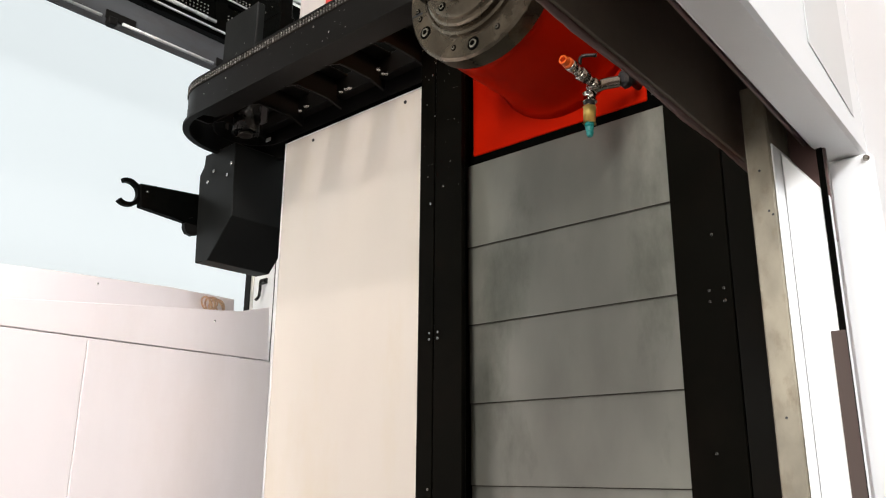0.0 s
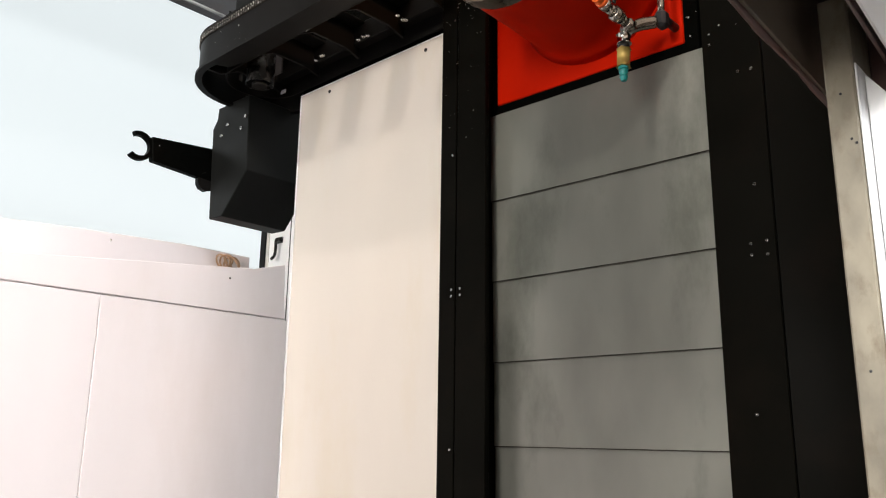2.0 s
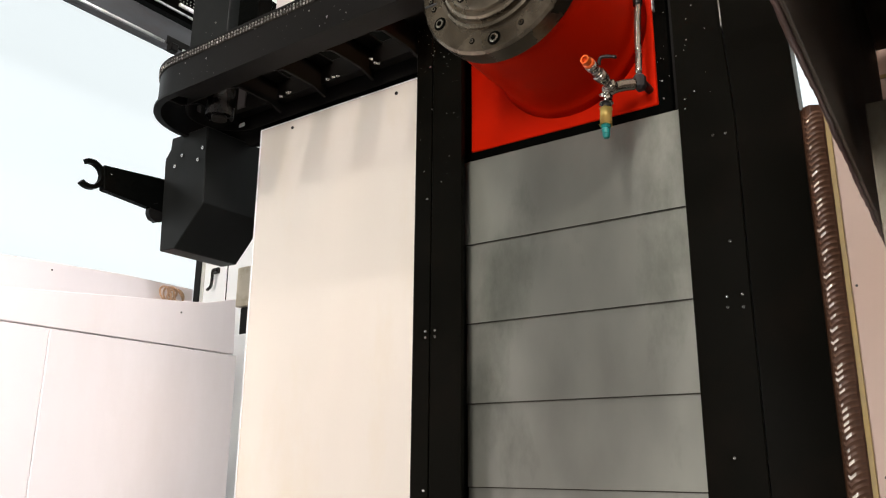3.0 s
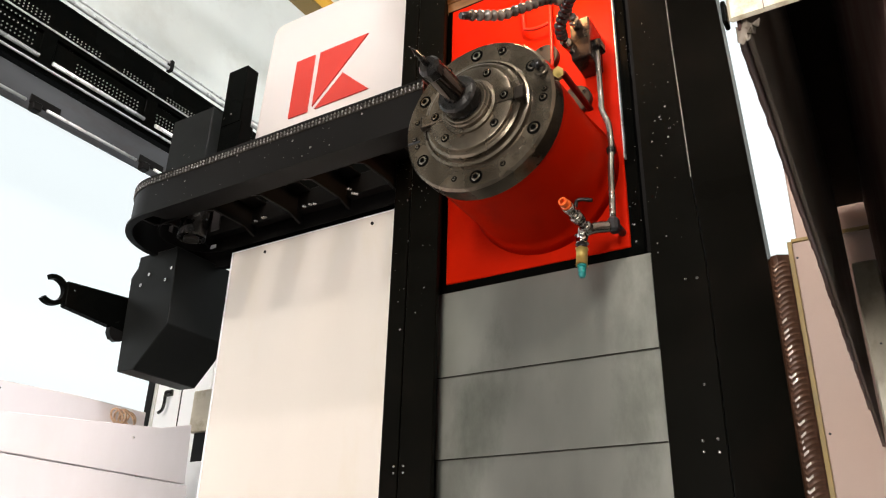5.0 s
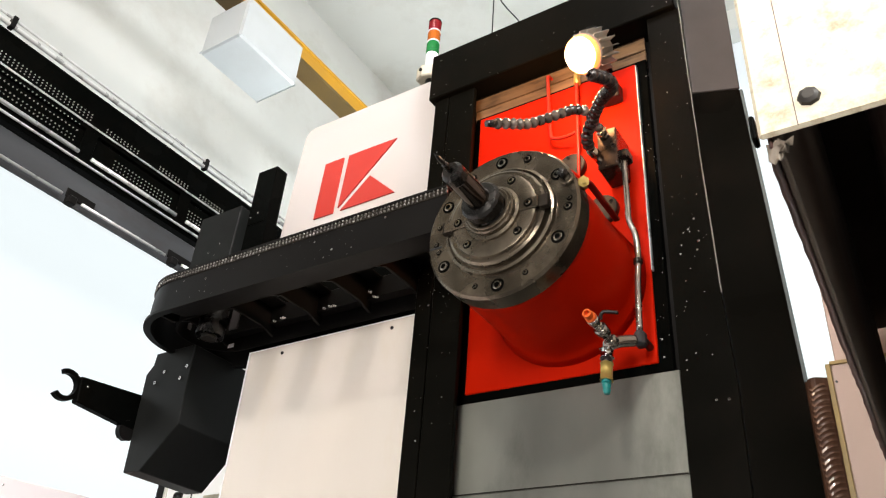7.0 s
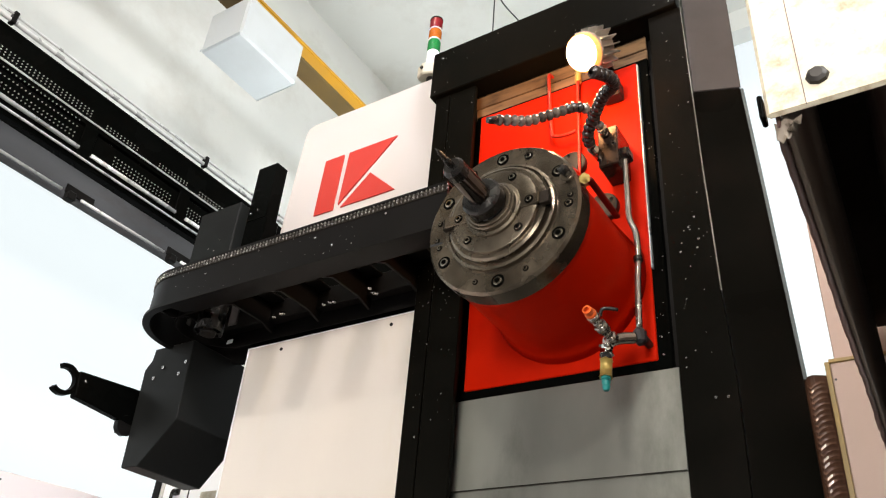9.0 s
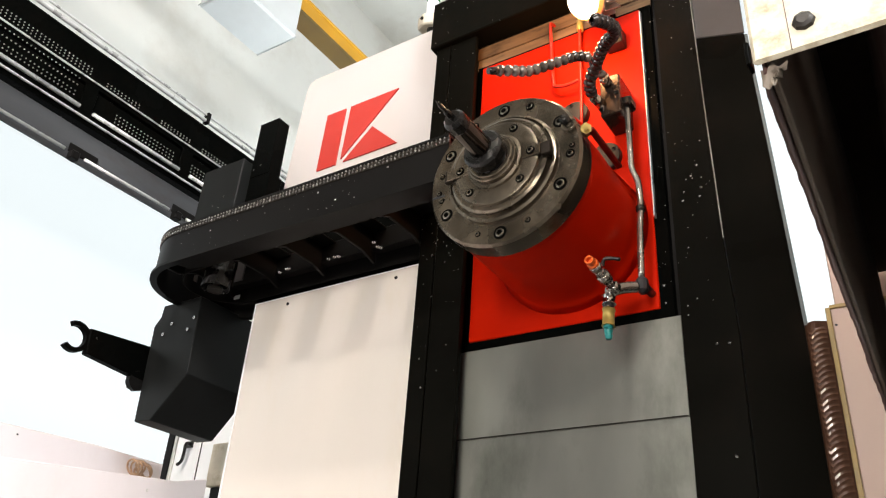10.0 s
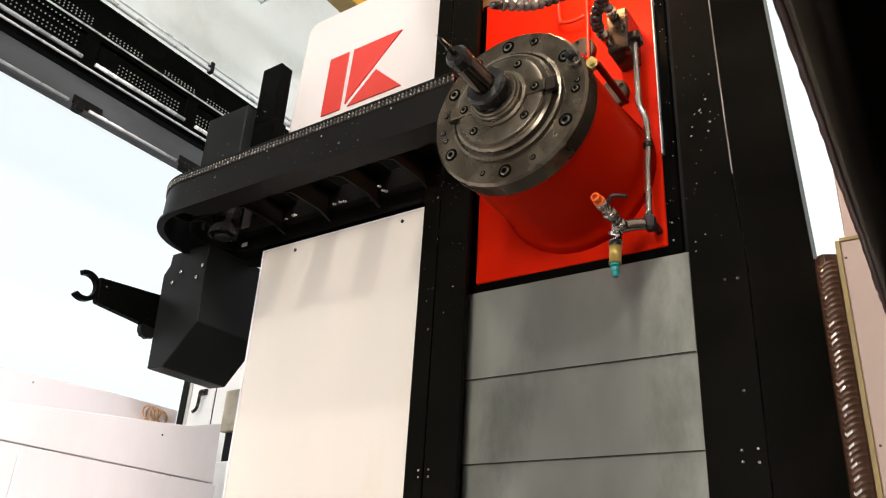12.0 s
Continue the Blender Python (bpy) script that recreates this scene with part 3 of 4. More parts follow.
yf = root("grease_fitting", (0.224, -0.319, 2.669), "yellow brass fitting beside the spindle flange", "fitting")
part("body", rod((0.214, -0.285, 2.69), (0.234, -0.335, 2.662), 0.013, 6, bevel=0.002), BRASS, yf)
part("tip", rod((0.234, -0.335, 2.662), (0.238, -0.345, 2.655), 0.006, 10), BRASS, yf)

manifold = root("coolant_manifold", (0.19, 0.066, 3.0), "small steel coolant manifold block bolted to the red plate", "manifold")
part("block", box(0.158, 0.222, -0.045, 0.066, 2.925, 3.075, 0.004), BLOCKSTEEL, manifold)
screws(manifold, [(0.165, -0.045, 3.065), (0.165, -0.045, 2.945), (0.212, -0.045, 3.0)], DARKSCREW)
part("port", rod((0.185, -0.045, 3.045), (0.188, -0.085, 3.045), 0.016, 12, bevel=0.002), BOLTSTEEL, manifold)
part("port", rod((0.165, -0.045, 2.965), (0.160, -0.10, 2.965), 0.016, 12, bevel=0.002), BOLTSTEEL, manifold)

pipe = root("coolant_pipe", (0.24, 0.0, 2.38), "bent grey steel coolant pipe down the edge of the red plate", "pipe")
part("run", tube([(0.228, 0.0, 2.975), (0.228, -0.002, 2.94), (0.230, -0.004, 2.80), (0.232, -0.006, 2.74), (0.250, -0.012, 2.68), (0.253, -0.012, 2.60), (0.247, -0.012, 2.52), (0.243, -0.012, 2.38)], 0.009), PIPE, pipe)
part("top_elbow", box(0.212, 0.246, -0.022, 0.03, 2.965, 3.0, 0.006), DARKSTEEL, pipe)
part("collar", rod((0.252, -0.012, 2.585), (0.252, -0.012, 2.60), 0.013, 12), DARKSTEEL, pipe)
part("bottom_elbow", box(0.229, 0.259, -0.029, 0.005, 2.332, 2.378, 0.008), RUBBER, pipe)
part("wall_mount", rod((0.242, -0.01, 2.365), (0.242, 0.066, 2.365), 0.011, 12), RUBBER, pipe)

valve = root("coolant_valve", (0.18, -0.09, 2.19), "steel coolant valve with orange nozzle, brass coupling and teal tip", "valve")
part("body", tube([(0.235, -0.03, 2.345), (0.205, -0.06, 2.335), (0.18, -0.09, 2.315)], 0.016), PIPE, valve)
for p, q, rr, n in (((0.195, -0.075, 2.325), (0.191, -0.100, 2.330), 0.017, 6), ((0.191, -0.100, 2.330), (0.189, -0.118, 2.334), 0.012, 16), ((0.189, -0.118, 2.334), (0.186, -0.150, 2.340), 0.018, 8),
                    ((0.186, -0.150, 2.340), (0.184, -0.165, 2.344), 0.013, 16), ((0.184, -0.165, 2.344), (0.182, -0.188, 2.348), 0.016, 6)):
    part("branch_fitting", rod(p, q, rr, n, bevel=0.002), PIPE, valve)
part("nozzle", lathe([(0.011, -0.185), (0.0148, -0.187), (0.0148, -0.196), (0.0118, -0.199), (0.0118, -0.217), (0.0075, -0.217), (0.0075, -0.203), (0, -0.203)], (0.181, 0, 2.35), 20), ORANGE, valve, "orange plastic nozzle")
part("lever", tube([(0.19, -0.15, 2.36), (0.20, -0.155, 2.378), (0.235, -0.14, 2.375)], 0.005), DARKSTEEL, valve, "small dark steel lever")
part("ring", rod((0.18, -0.09, 2.305), (0.18, -0.09, 2.28), 0.017, 16, bevel=0.002), CHROME, valve)
part("neck", rod((0.18, -0.09, 2.285), (0.179, -0.092, 2.262), 0.014, 16), DARKSTEEL, valve)
part("coupling", rod((0.179, -0.092, 2.265), (0.177, -0.094, 2.218), 0.0165, 6, bevel=0.002), BRASS, valve, "brass hexagon coupling")
tip = part("tip", lathe([(0, 0), (0.0125, 0), (0.0125, -0.008), (0.0095, -0.01), (0.0115, -0.014), (0.009, -0.024), (0.0105, -0.028), (0.007, -0.038), (0, -0.038)], (0, 0, 0), 16), TEAL, valve, "teal plastic tip")
tip.matrix_basis = pose(0.177, -0.094, 2.22, 90, 0, 0)


def segmented_hose(points, label, nozzle_end=True, size=1.0, mat=HOSE, pitch=0.026):
    """Ball-jointed coolant hose: one bead after another along a smooth curve."""
    pts = [Vector(p) for p in points]
    line = []
    for i in range(len(pts) - 1):
        p0, p1, p2, p3 = pts[max(i - 1, 0)], pts[i], pts[i + 1], pts[min(i + 2, len(pts) - 1)]
        for s in range(40):
            t = s / 40
            line.append(0.5 * ((2 * p1) + (p2 - p0) * t + (2 * p0 - 5 * p1 + 4 * p2 - p3) * t * t + (3 * p1 - p0 - 3 * p2 + p3) * t ** 3))
    line.append(pts[-1])
    hose = root("segmented_hose", points[0], label, "coolant hose", "coolant hoses")
    me = bpy.data.meshes.new("bead")
    bm = lathe([(0.006, -0.013), (0.0095, -0.0115), (0.0145, -0.0065), (0.0165, 0.0), (0.0145, 0.0065), (0.009, 0.0105), (0.006, 0.0125), (0.006, 0.015)], (0, 0, 0), 16)
    bm.transform(Matrix.Scale(size, 4))
    bm.to_mesh(me)
    bm.free()
    me.materials.append(mat)
    left = 0.0
    for a, b in zip(line, line[1:]):
        left += (b - a).length
        if left >= pitch:
            left = 0.0
            ob = new("bead", me)
            ob.parent = hose
            ob.matrix_parent_inverse = Matrix.Translation(hose.location).inverted()
            ob.matrix_basis = Matrix.Translation(b) @ (a - b).to_track_quat("-Y", "Z").to_matrix().to_4x4()
    if nozzle_end:
        w = (line[-1] - line[-4]).normalized()
        part("nozzle", rod(line[-1], line[-1] + w * 0.035, 0.013, 16, 0.009), DARKHOSE, hose)


segmented_hose([(0.188, -0.085, 3.02), (0.192, -0.12, 3.035), (0.186, -0.17, 3.045), (0.165, -0.22, 3.025), (0.145, -0.265, 2.985), (0.11, -0.31, 2.942), (0.078, -0.352, 2.905), (0.052, -0.41, 2.872), (0.032, -0.442, 2.856)], "oily segmented coolant hose reaching out towards the spindle nose")
segmented_hose([(0.160, -0.10, 2.965), (0.17, -0.15, 2.97), (0.21, -0.20, 2.985), (0.27, -0.27, 2.985), (0.315, -0.315, 2.965), (0.325, -0.36, 2.95), (0.312, -0.405, 2.934), (0.302, -0.43, 2.922)], "dark oily segmented coolant hose curled back over the manifold", False, 1.15, DARKHOSE, 0.019)

work = root("work_lamp", (0.150, -0.11, 3.36), "lit round work lamp with finned aluminium body", "lamp")
face = Matrix.Translation((0.150, -0.11, 3.36)) @ Vector((-0.34, -0.65, -0.66)).to_track_quat("-Y", "Z").to_matrix().to_4x4()
def lamp_part(name, bm, mat, label=""):
    bm.transform(face)
    return part(name, bm, mat, work, label)
lamp_part("bulb", lathe([(0, -0.058), (0.02, -0.055), (0.037, -0.045), (0.050, -0.031), (0.057, -0.015), (0.058, 0.0), (0, 0.0)], (0, 0, 0), 40), BULB, "glowing warm bulb face")
# Glowing ring added to imitate the orange bloom round the bulb
lamp_part("bloom_ring", lathe([(0.0595, -0.018), (0.063, -0.012), (0.065, -0.004), (0.065, 0.004), (0.0595, 0.004), (0.0595, -0.018)], (0, 0, 0), 40), BLOOM, "orange glowing ring added as the bulb's bloom")
lamp_part("body", lathe([(0, 0.005), (0.066, 0.005), (0.068, 0.012), (0.055, 0.03), (0.050, 0.10), (0.02, 0.11), (0, 0.11)], (0, 0, 0), 40), ALU)
for i in range(16):
    bm = box(0.045, 0.075, 0.015, 0.10, -0.0018, 0.0018, 0.0005)
    bm.transform(Matrix.Rotation(i * math.tau / 16, 4, "Y"))
    lamp_part("fin", bm, ALU)
part("bracket", tube([(0.125, -0.07, 3.42), (0.125, -0.08, 3.495), (0.19, -0.08, 3.495), (0.19, -0.07, 3.42)], 0.004, smooth_steps=4), DARKSTEEL, work)
part("mount", box(0.15, 0.215, 0.02, 0.066, 3.265, 3.325, 0.004), DULLSTEEL, work)
part("arm", tube([(0.16, -0.06, 3.40), (0.17, 0.0, 3.43), (0.17, 0.09, 3.43)], 0.012), DARKSTEEL, work)

# ---- tool magazine ----
magazine = root("tool_magazine", (-1.0, -0.07, 2.65), "black oval chain tool magazine with ribbed open underside", "tool magazine")


def oval(radius, z, x_right=-0.2, cx=-1.392, cy=-0.07, seg=40):
    pts = [(x_right, cy - radius, z)]
    pts += [(cx + radius * math.cos(a), cy + radius * math.sin(a), z) for a in (math.radians(270 - 180 * i / seg) for i in range(seg + 1))]
    pts.append((x_right, cy + radius, z))
    return [Vector(p) for p in pts]


def band(r_out, r_in, z0, z1):
    bm = bmesh.new()
    loops = [[bm.verts.new(p) for p in oval(r, z)] for r, z in ((r_out, z0), (r_out, z1), (r_in, z1), (r_in, z0))]
    for k in range(4):
        a, b = loops[k], loops[(k + 1) % 4]
        for i in range(len(a) - 1):
            f = bm.faces.new((a[i], a[i + 1], b[i + 1], b[i]))
            f.smooth = k in (0, 2)
    for e in (0, -1):
        bm.faces.new([l[e] for l in loops])
    bmesh.ops.recalc_face_normals(bm, faces=bm.faces[:])
    for e in bm.edges:
        if len(e.link_faces) == 2 and e.calc_face_angle(0) > radians(40):
            e.smooth = False
    return bm


part("outer_band", band(0.25, 0.242, 2.655, 2.80), DARK, magazine)
part("bottom_rim", band(0.262, 0.236, 2.646, 2.656), DARK, magazine)
part("top_rim", band(0.256, 0.225, 2.80, 2.808), DARK, magazine)
# Inner band raised to 2.83 to hold the front lamp off the panel's top
part("inner_band", band(0.15, 0.144, 2.67, 2.83), DARK, magazine)
part("back_bar", box(-1.45, -0.2, 0.02, 0.06, 2.72, 2.80, 0.002), DARK, magazine)
part("bottom_flange", prism([(-1.392, -0.315), (-0.2, -0.315), (-0.2, -0.235), (-1.28, -0.235), (-1.36, -0.25)], "z", 2.657, 2.663), DARK, magazine)
for x in (-1.45, -1.215, -0.982, -0.75, -0.53, -0.31):
    bm = prism([(-0.31, 2.664), (-0.31, 2.79), (0.05, 2.79), (0.05, 2.68), (-0.02, 2.70), (-0.16, 2.70), (-0.23, 2.664)], "x", x - 0.006, x + 0.006, 0.001)
    part("rib", bm, DARK, magazine)
# Slats made up and spaced so their shadows stripe the cream panel
for x in (-1.43, -1.195, -0.972, -0.737, -0.50):
    part("stripe_slat", box(x - 0.053, x + 0.053, -0.3, 0.05, 2.790, 2.796, 0.001), DARK, magazine)
chain = bmesh.new()
for radius, z in ((0.2525, 2.795), (0.2525, 2.783)):
    path = oval(radius, z)
    gap, left = 0.0150, 0.0
    for a, b in zip(path, path[1:]):
        d = (b - a).length
        while left < d:
            p = a.lerp(b, left / d)
            rod((p.x, p.y, p.z - 0.0042), (p.x, p.y, p.z + 0.0042), 0.0036, 6, bm=chain)
            left += gap
        left -= d
part("chain", chain, CHAIN, magazine, "bright roller chain along the top rim")
part("chain_link_band", band(0.2522, 0.2504, 2.775, 2.7995), GRIME, magazine)
screws(magazine, [(x, y, 2.70) for x, y in ((-1.136, -0.025), (-1.093, -0.033), (-1.083, -0.033), (-0.897, -0.026), (-0.867, -0.029), (-0.850, -0.025), (-0.680, -0.020), (-0.673, -0.051), (-0.674, -0.012))], SCREW, Matrix.Rotation(radians(90), 4, "X"))
part("hub", rod((-1.43, -0.07, 2.675), (-1.43, -0.07, 2.79), 0.055, 24, bevel=0.004), DARKSTEEL, magazine)
part("hub_cap", rod((-1.43, -0.07, 2.664), (-1.43, -0.07, 2.675), 0.03, 16, bevel=0.003), DULLSTEEL, magazine)
part("hanger_plate", box(-1.306, -1.262, -0.088, -0.082, 2.665, 2.79, 0.002), GREYPLATE, magazine, "grey steel hanger plate")
part("gusset", prism([(-1.570, 2.735), (-1.510, 2.735), (-1.510, 2.700)], "y", -0.102, -0.098), GREYPLATE, magazine)
part("type_plate", box(-1.447, -1.415, 0.042, 0.045, 2.674, 2.690, 0.0006), WHITE, magazine, "small bright type plate")
screws(magazine, [(x, -0.32, z) for x, z in ((-1.2, 2.74), (-0.95, 2.77), (-0.7, 2.75), (-0.42, 2.76), (-0.62, 2.70))], SMALL)

changer = root("tool_changer", (-1.64, 0.1, 2.18), "black boxed tool changer unit with forked gripper arm", "tool changer")
part("housing", prism([(-1.76, 2.66), (-1.512, 2.66), (-1.495, 2.338), (-1.650, 2.178), (-1.742, 2.181), (-1.768, 2.575), (-1.738, 2.612), (-1.735, 2.66)][1:], "y", -0.06, 0.25, 0.003), CHANGER, changer)
part("upper_block", box(-1.77, -1.52, 0.0, 0.2, 2.81, 3.36, 0.004), CHANGER, changer)
part("pivot", rod((-1.80, -0.066, 2.345), (-1.772, -0.066, 2.345), 0.037, 32, bevel=0.003), DARK, changer)
screws(changer, [(-1.652, -0.06, 2.566), (-1.693, -0.06, 2.527), (-1.548, -0.06, 2.524), (-1.524, -0.06, 2.569)], SCREW)
screws(changer, [(-1.72, 0.0, 3.10), (-1.66, 0.0, 3.15), (-1.62, 0.0, 3.13), (-1.60, 0.0, 3.18)], SMALL)


part("gripper_arm", prism([(0.1, 2.507), (-0.317, 2.469), (-0.307, 2.373), (-0.05, 2.352), (0.1, 2.345)], "x", -1.805, -1.770, 0.003), BLACK, changer)


def fork():
    """C-shaped gripper at the arm's end, open to the front."""
    bm = bmesh.new()
    cy, cz, ro, ri = -0.362, 2.421, 0.0585, 0.0405
    rows = []
    for d in range(-130, 119, 8):
        c, s = math.cos(radians(d)), math.sin(radians(d))
        rows.append([bm.verts.new((x, cy + q * c, cz + q * s)) for x, q in ((-1.798, ri), (-1.775, ri), (-1.775, ro), (-1.798, ro))])
    for a, b in zip(rows, rows[1:]):
        for k in range(4):
            bm.faces.new((a[k], a[(k + 1) % 4], b[(k + 1) % 4], b[k]))
    bm.faces.new(rows[0])
    bm.faces.new(rows[-1])
    bmesh.ops.recalc_face_normals(bm, faces=bm.faces[:])
    return bm


part("gripper_fork", fork(), BLACK, changer)
screws(changer, [(-1.770, 0.03, 2.40), (-1.770, 0.055, 2.375), (-1.770, -0.285, 2.44)], SMALL, Matrix.Rotation(radians(90), 4, "Z"))
post = root("guide_post", (-1.34, 0.03, 2.8), "black square steel guide post behind the magazine", "post")
part("lower_sleeve", box(-1.393, -1.273, -0.050, 0.020, 2.81, 3.18, 0.003), BLACK, post)
part("upper_tube", box(-1.397, -1.285, -0.048, 0.018, 3.18, 3.463, 0.004), BLACK, post)
screws(post, [(-1.379, -0.048, 3.22), (-1.339, -0.048, 3.23)], SMALL)

# ---- left guard wall ----
guard = root("guard_wall", (-1.66, -0.3, 0), "pale pinkish sheet-metal splash guard wall with panel joints", "guard")
for y0, y1 in ((-3.6, -1.4475), (-1.4462, -0.5025), (-0.5012, 0.29)):
    part("panel", box(-1.68, -1.65, y0, y1, 0.0, 1.800, 0.003), PINKISH, guard)
part("fascia", prism([(-3.6, 1.805), (0.272, 1.805), (0.262, 2.033), (0.115, 1.993), (-0.8, 1.897), (-1.7, 1.815), (-3.6, 1.812)], "x", -1.68, -1.648, 0.002), PINKISH, guard)
part("back_board", prism([(-3.6, 1.70), (0.39, 1.70), (0.382, 2.152), (0.04, 2.153), (-0.44, 2.131), (-0.70, 2.113), (-3.6, 2.0)], "x", -2.12, -2.10, 0.002), PINKISH, guard)
screws(guard, [(-2.10, -0.29, 2.107), (-1.648, 0.0, 1.935)], SMALL, Matrix.Rotation(radians(90), 4, "Z"))
coil = root("cable_coil", (-2.05, 0.25, 2.06), "small orange-brown coil of cable lying on the guard ledge", "cable")
tangle = random.Random(3)
for i in range(5):
    y, lean, r = 0.205 + 0.017 * i, tangle.uniform(-0.9, 0.9), tangle.uniform(0.024, 0.034)
    loop = [(-2.055 + r * math.cos(a), y + lean * r * math.sin(a) + 0.006 * math.cos(a), 2.096 + r * math.sin(a)) for a in [k * math.tau / 8 for k in range(8)]]
    part("loop", tube(loop, 0.0046, 6, 4, True), COIL, coil)

# cabinet and door behind the guard
cab = root("electrical_cabinet", (-1.8, 0.7, 0), "beige sheet-metal cabinet with a dark gap, beside the access panel", "cabinet")
part("upper_body", box(-2.062, -1.45, 0.6, 0.9, 2.10, 2.295, 0.004), DIRTY, cab)
part("gap", box(-2.045, -1.45, 0.62, 0.9, 1.965, 2.10, 0.004), DARK, cab)
part("lower_body", box(-2.075, -1.45, 0.6, 0.9, 0.0, 1.965, 0.004), WHITE, cab)
door_thing = root("door_1", (-2.65, 0.97, 0), "white metal door with a dark seal and hooked chrome handle", "door", kind="structure")
part("leaf", box(-2.775, -2.582, 0.95, 0.99, 0.0, 2.75, 0.004), WHITE, door_thing)
part("leaf", box(-2.570, -2.35, 0.95, 0.99, 0.0, 2.75, 0.004), WHITE, door_thing)
part("seam", box(-2.582, -2.570, 0.955, 0.985, 0.0, 2.75, 0), DARK, door_thing)
part("edge_band", box(-2.853, -2.80, 0.94, 1.0, 0.0, 2.75, 0.004), DARK, door_thing)
part("glazing_bead", box(-2.80, -2.775, 0.945, 0.995, 0.0, 2.75, 0.003), ALU, door_thing)
part("handle", tube([(-2.655, 0.95, 2.43), (-2.655, 0.915, 2.43), (-2.652, 0.91, 2.37), (-2.66, 0.91, 2.335), (-2.69, 0.912, 2.32)], 0.009), DARKSTEEL, door_thing)
part("handle_plate", box(-2.69, -2.635, 0.935, 0.95, 2.415, 2.45, 0.003), DARKSTEEL, door_thing)

# ---- overhead cable trays along the left ----
rail = root("cable_carrier", (-3.1, 0, 3.85), "dark overhead cable carrier trays with perforated sides and bright rods", "cable tray")
part("upper_tray", box(-3.2, -3.08, -6, 4.0, 4.40, 4.66, 0.003), BLACK, rail)
part("middle_tray", box(-3.2, -3.09, -6, 4.0, 4.14, 4.385, 0.003), BLACK, rail)
part("lower_beam", box(-3.135, -3.12, -6, 4.0, 3.90, 4.12, 0.003), BEAMGREY, rail, "stained grey side of the beam")
for x, z, r, spans in ((-3.05, 4.675, 0.014, ((-6, 4),)), (-3.05, 4.722, 0.008, ((-6, 4),)), (-3.07, 4.43, 0.006, ((-6, 4),)), (-3.06, 4.215, 0.013, ((-6, -0.04), (0.05, 0.70), (0.79, 1.3), (1.4, 4))),
                       (-3.07, 4.168, 0.008, ((-6, 4),)), (-3.08, 3.925, 0.0095, ((-6, -0.03), (0.10, 0.72), (0.86, 4)))):
    for y0, y1 in spans:
        part("rod", rod((x, y0, z), (x, y1, z), r, 12), BRIGHTROD, rail)
for y in (-2.6, 2.0):
    part("wall_arm", rod((-3.18, y, 4.5), (-6.02, y, 6.5), 0.03, 8), DARK, rail)
for y in (-2.6, -1.2, 0.035, 0.79, 2.0):
    part("bracket", box(-3.118, -3.06, y - 0.026, y + 0.026, 3.885, 3.938, 0.006), DARK, rail)
    part("bracket_foot", box(-3.1195, -3.108, y - 0.03, y + 0.16, 3.942, 4.0, 0.003), DARK, rail)
for y in (-2.1, -0.654, 0.807, 2.2):
    part("clamp", box(-3.075, -3.03, y - 0.014, y + 0.014, 4.655, 4.74, 0.004), DARK, rail)
for z0, z1 in ((4.155, 4.40),):
    for y in (0.005, 0.745):
        part("joint_plate", box(-3.092, -3.074, y - 0.045, y + 0.045, z0, z1, 0.003), BLACK, rail)
holes = bmesh.new()
GROUPS = ((-3.0, 0.01, (4.507, 4.486, 4.465)), (0.085, 0.37, (4.480, 4.460)), (0.50, 0.78, (4.478, 4.460)), (0.85, 1.3, (4.476, 4.455)),
          (-3.0, -0.06, (4.395, 4.347, 4.300, 4.272)), (0.20, 0.69, (4.315, 4.288, 4.262)), (0.80, 1.3, (4.31, 4.285, 4.26)))
for y0, y1, heights in GROUPS:
    for z in heights:
        for i in range(int((y1 - y0) / 0.026)):
            y = y0 + 0.026 * i
            rod((-3.078, y, z), (-3.074, y, z), 0.0046, 5, bm=holes)
tagged(part("perforation", holes, ALU, rail), kind="stuff")

# ---- signal tower ----
tower = root("signal_tower", (-0.64, 0.12, 3.74), "stacked red, orange, green and white signal lamp tower", "signal lamp")
part("foot", prism([(-0.70, 0.09), (-0.66, 0.07), (-0.615, 0.085), (-0.61, 0.14), (-0.65, 0.165), (-0.695, 0.15)], "z", 3.80, 3.865, 0.006), DIRTY, tower)
part("foot_screw", rod((-0.66, 0.07, 3.83), (-0.661, 0.064, 3.83), 0.008, 8), DARKSTEEL, tower)
base = part("base", lathe([(0, 0.0), (0.027, 0.0), (0.027, 0.09), (0.022, 0.094), (0, 0.094)], (0, 0, 0), 24), WHITE, tower)
base.matrix_basis = pose(-0.648, 0.12, 3.866, 90)


def ribbed_lens(z0, z1):
    """A lens with fine rings round it."""
    n, profile = 7, [(0, 0.0)]
    for k in range(n):
        h = (z1 - z0) * k / n
        profile += [(0.0262, h), (0.0285, h + 0.0035), (0.0262, h + 0.007)]
    profile += [(0.0262, z1 - z0), (0, z1 - z0)]
    bm = lathe(profile, (0, 0, 0), 24)
    bm.transform(Matrix.Translation((-0.648, 0.12, z0)) @ Matrix.Rotation(radians(90), 4, "X"))
    return bm


for z0, z1, col, nm in ((3.962, 4.024, (0.015, 0.22, 0.05), "green"), (4.03, 4.09, (0.5, 0.13, 0.01), "orange"), (4.096, 4.156, (0.22, 0.008, 0.012), "red")):
    part("lens", ribbed_lens(z0, z1), material(nm + "_lens", col, 0.2, vary=0.1, bump=0), tower, nm + " ribbed lens")
    part("ring", rod((-0.648, 0.12, z1), (-0.648, 0.12, z1 + 0.006), 0.0295, 24), DARKSTEEL if nm == "red" else WHITE, tower)
part("bracket", rod((-0.645, 0.12, 3.70), (-0.645, 0.12, 3.805), 0.02, 12), DARK, tower)

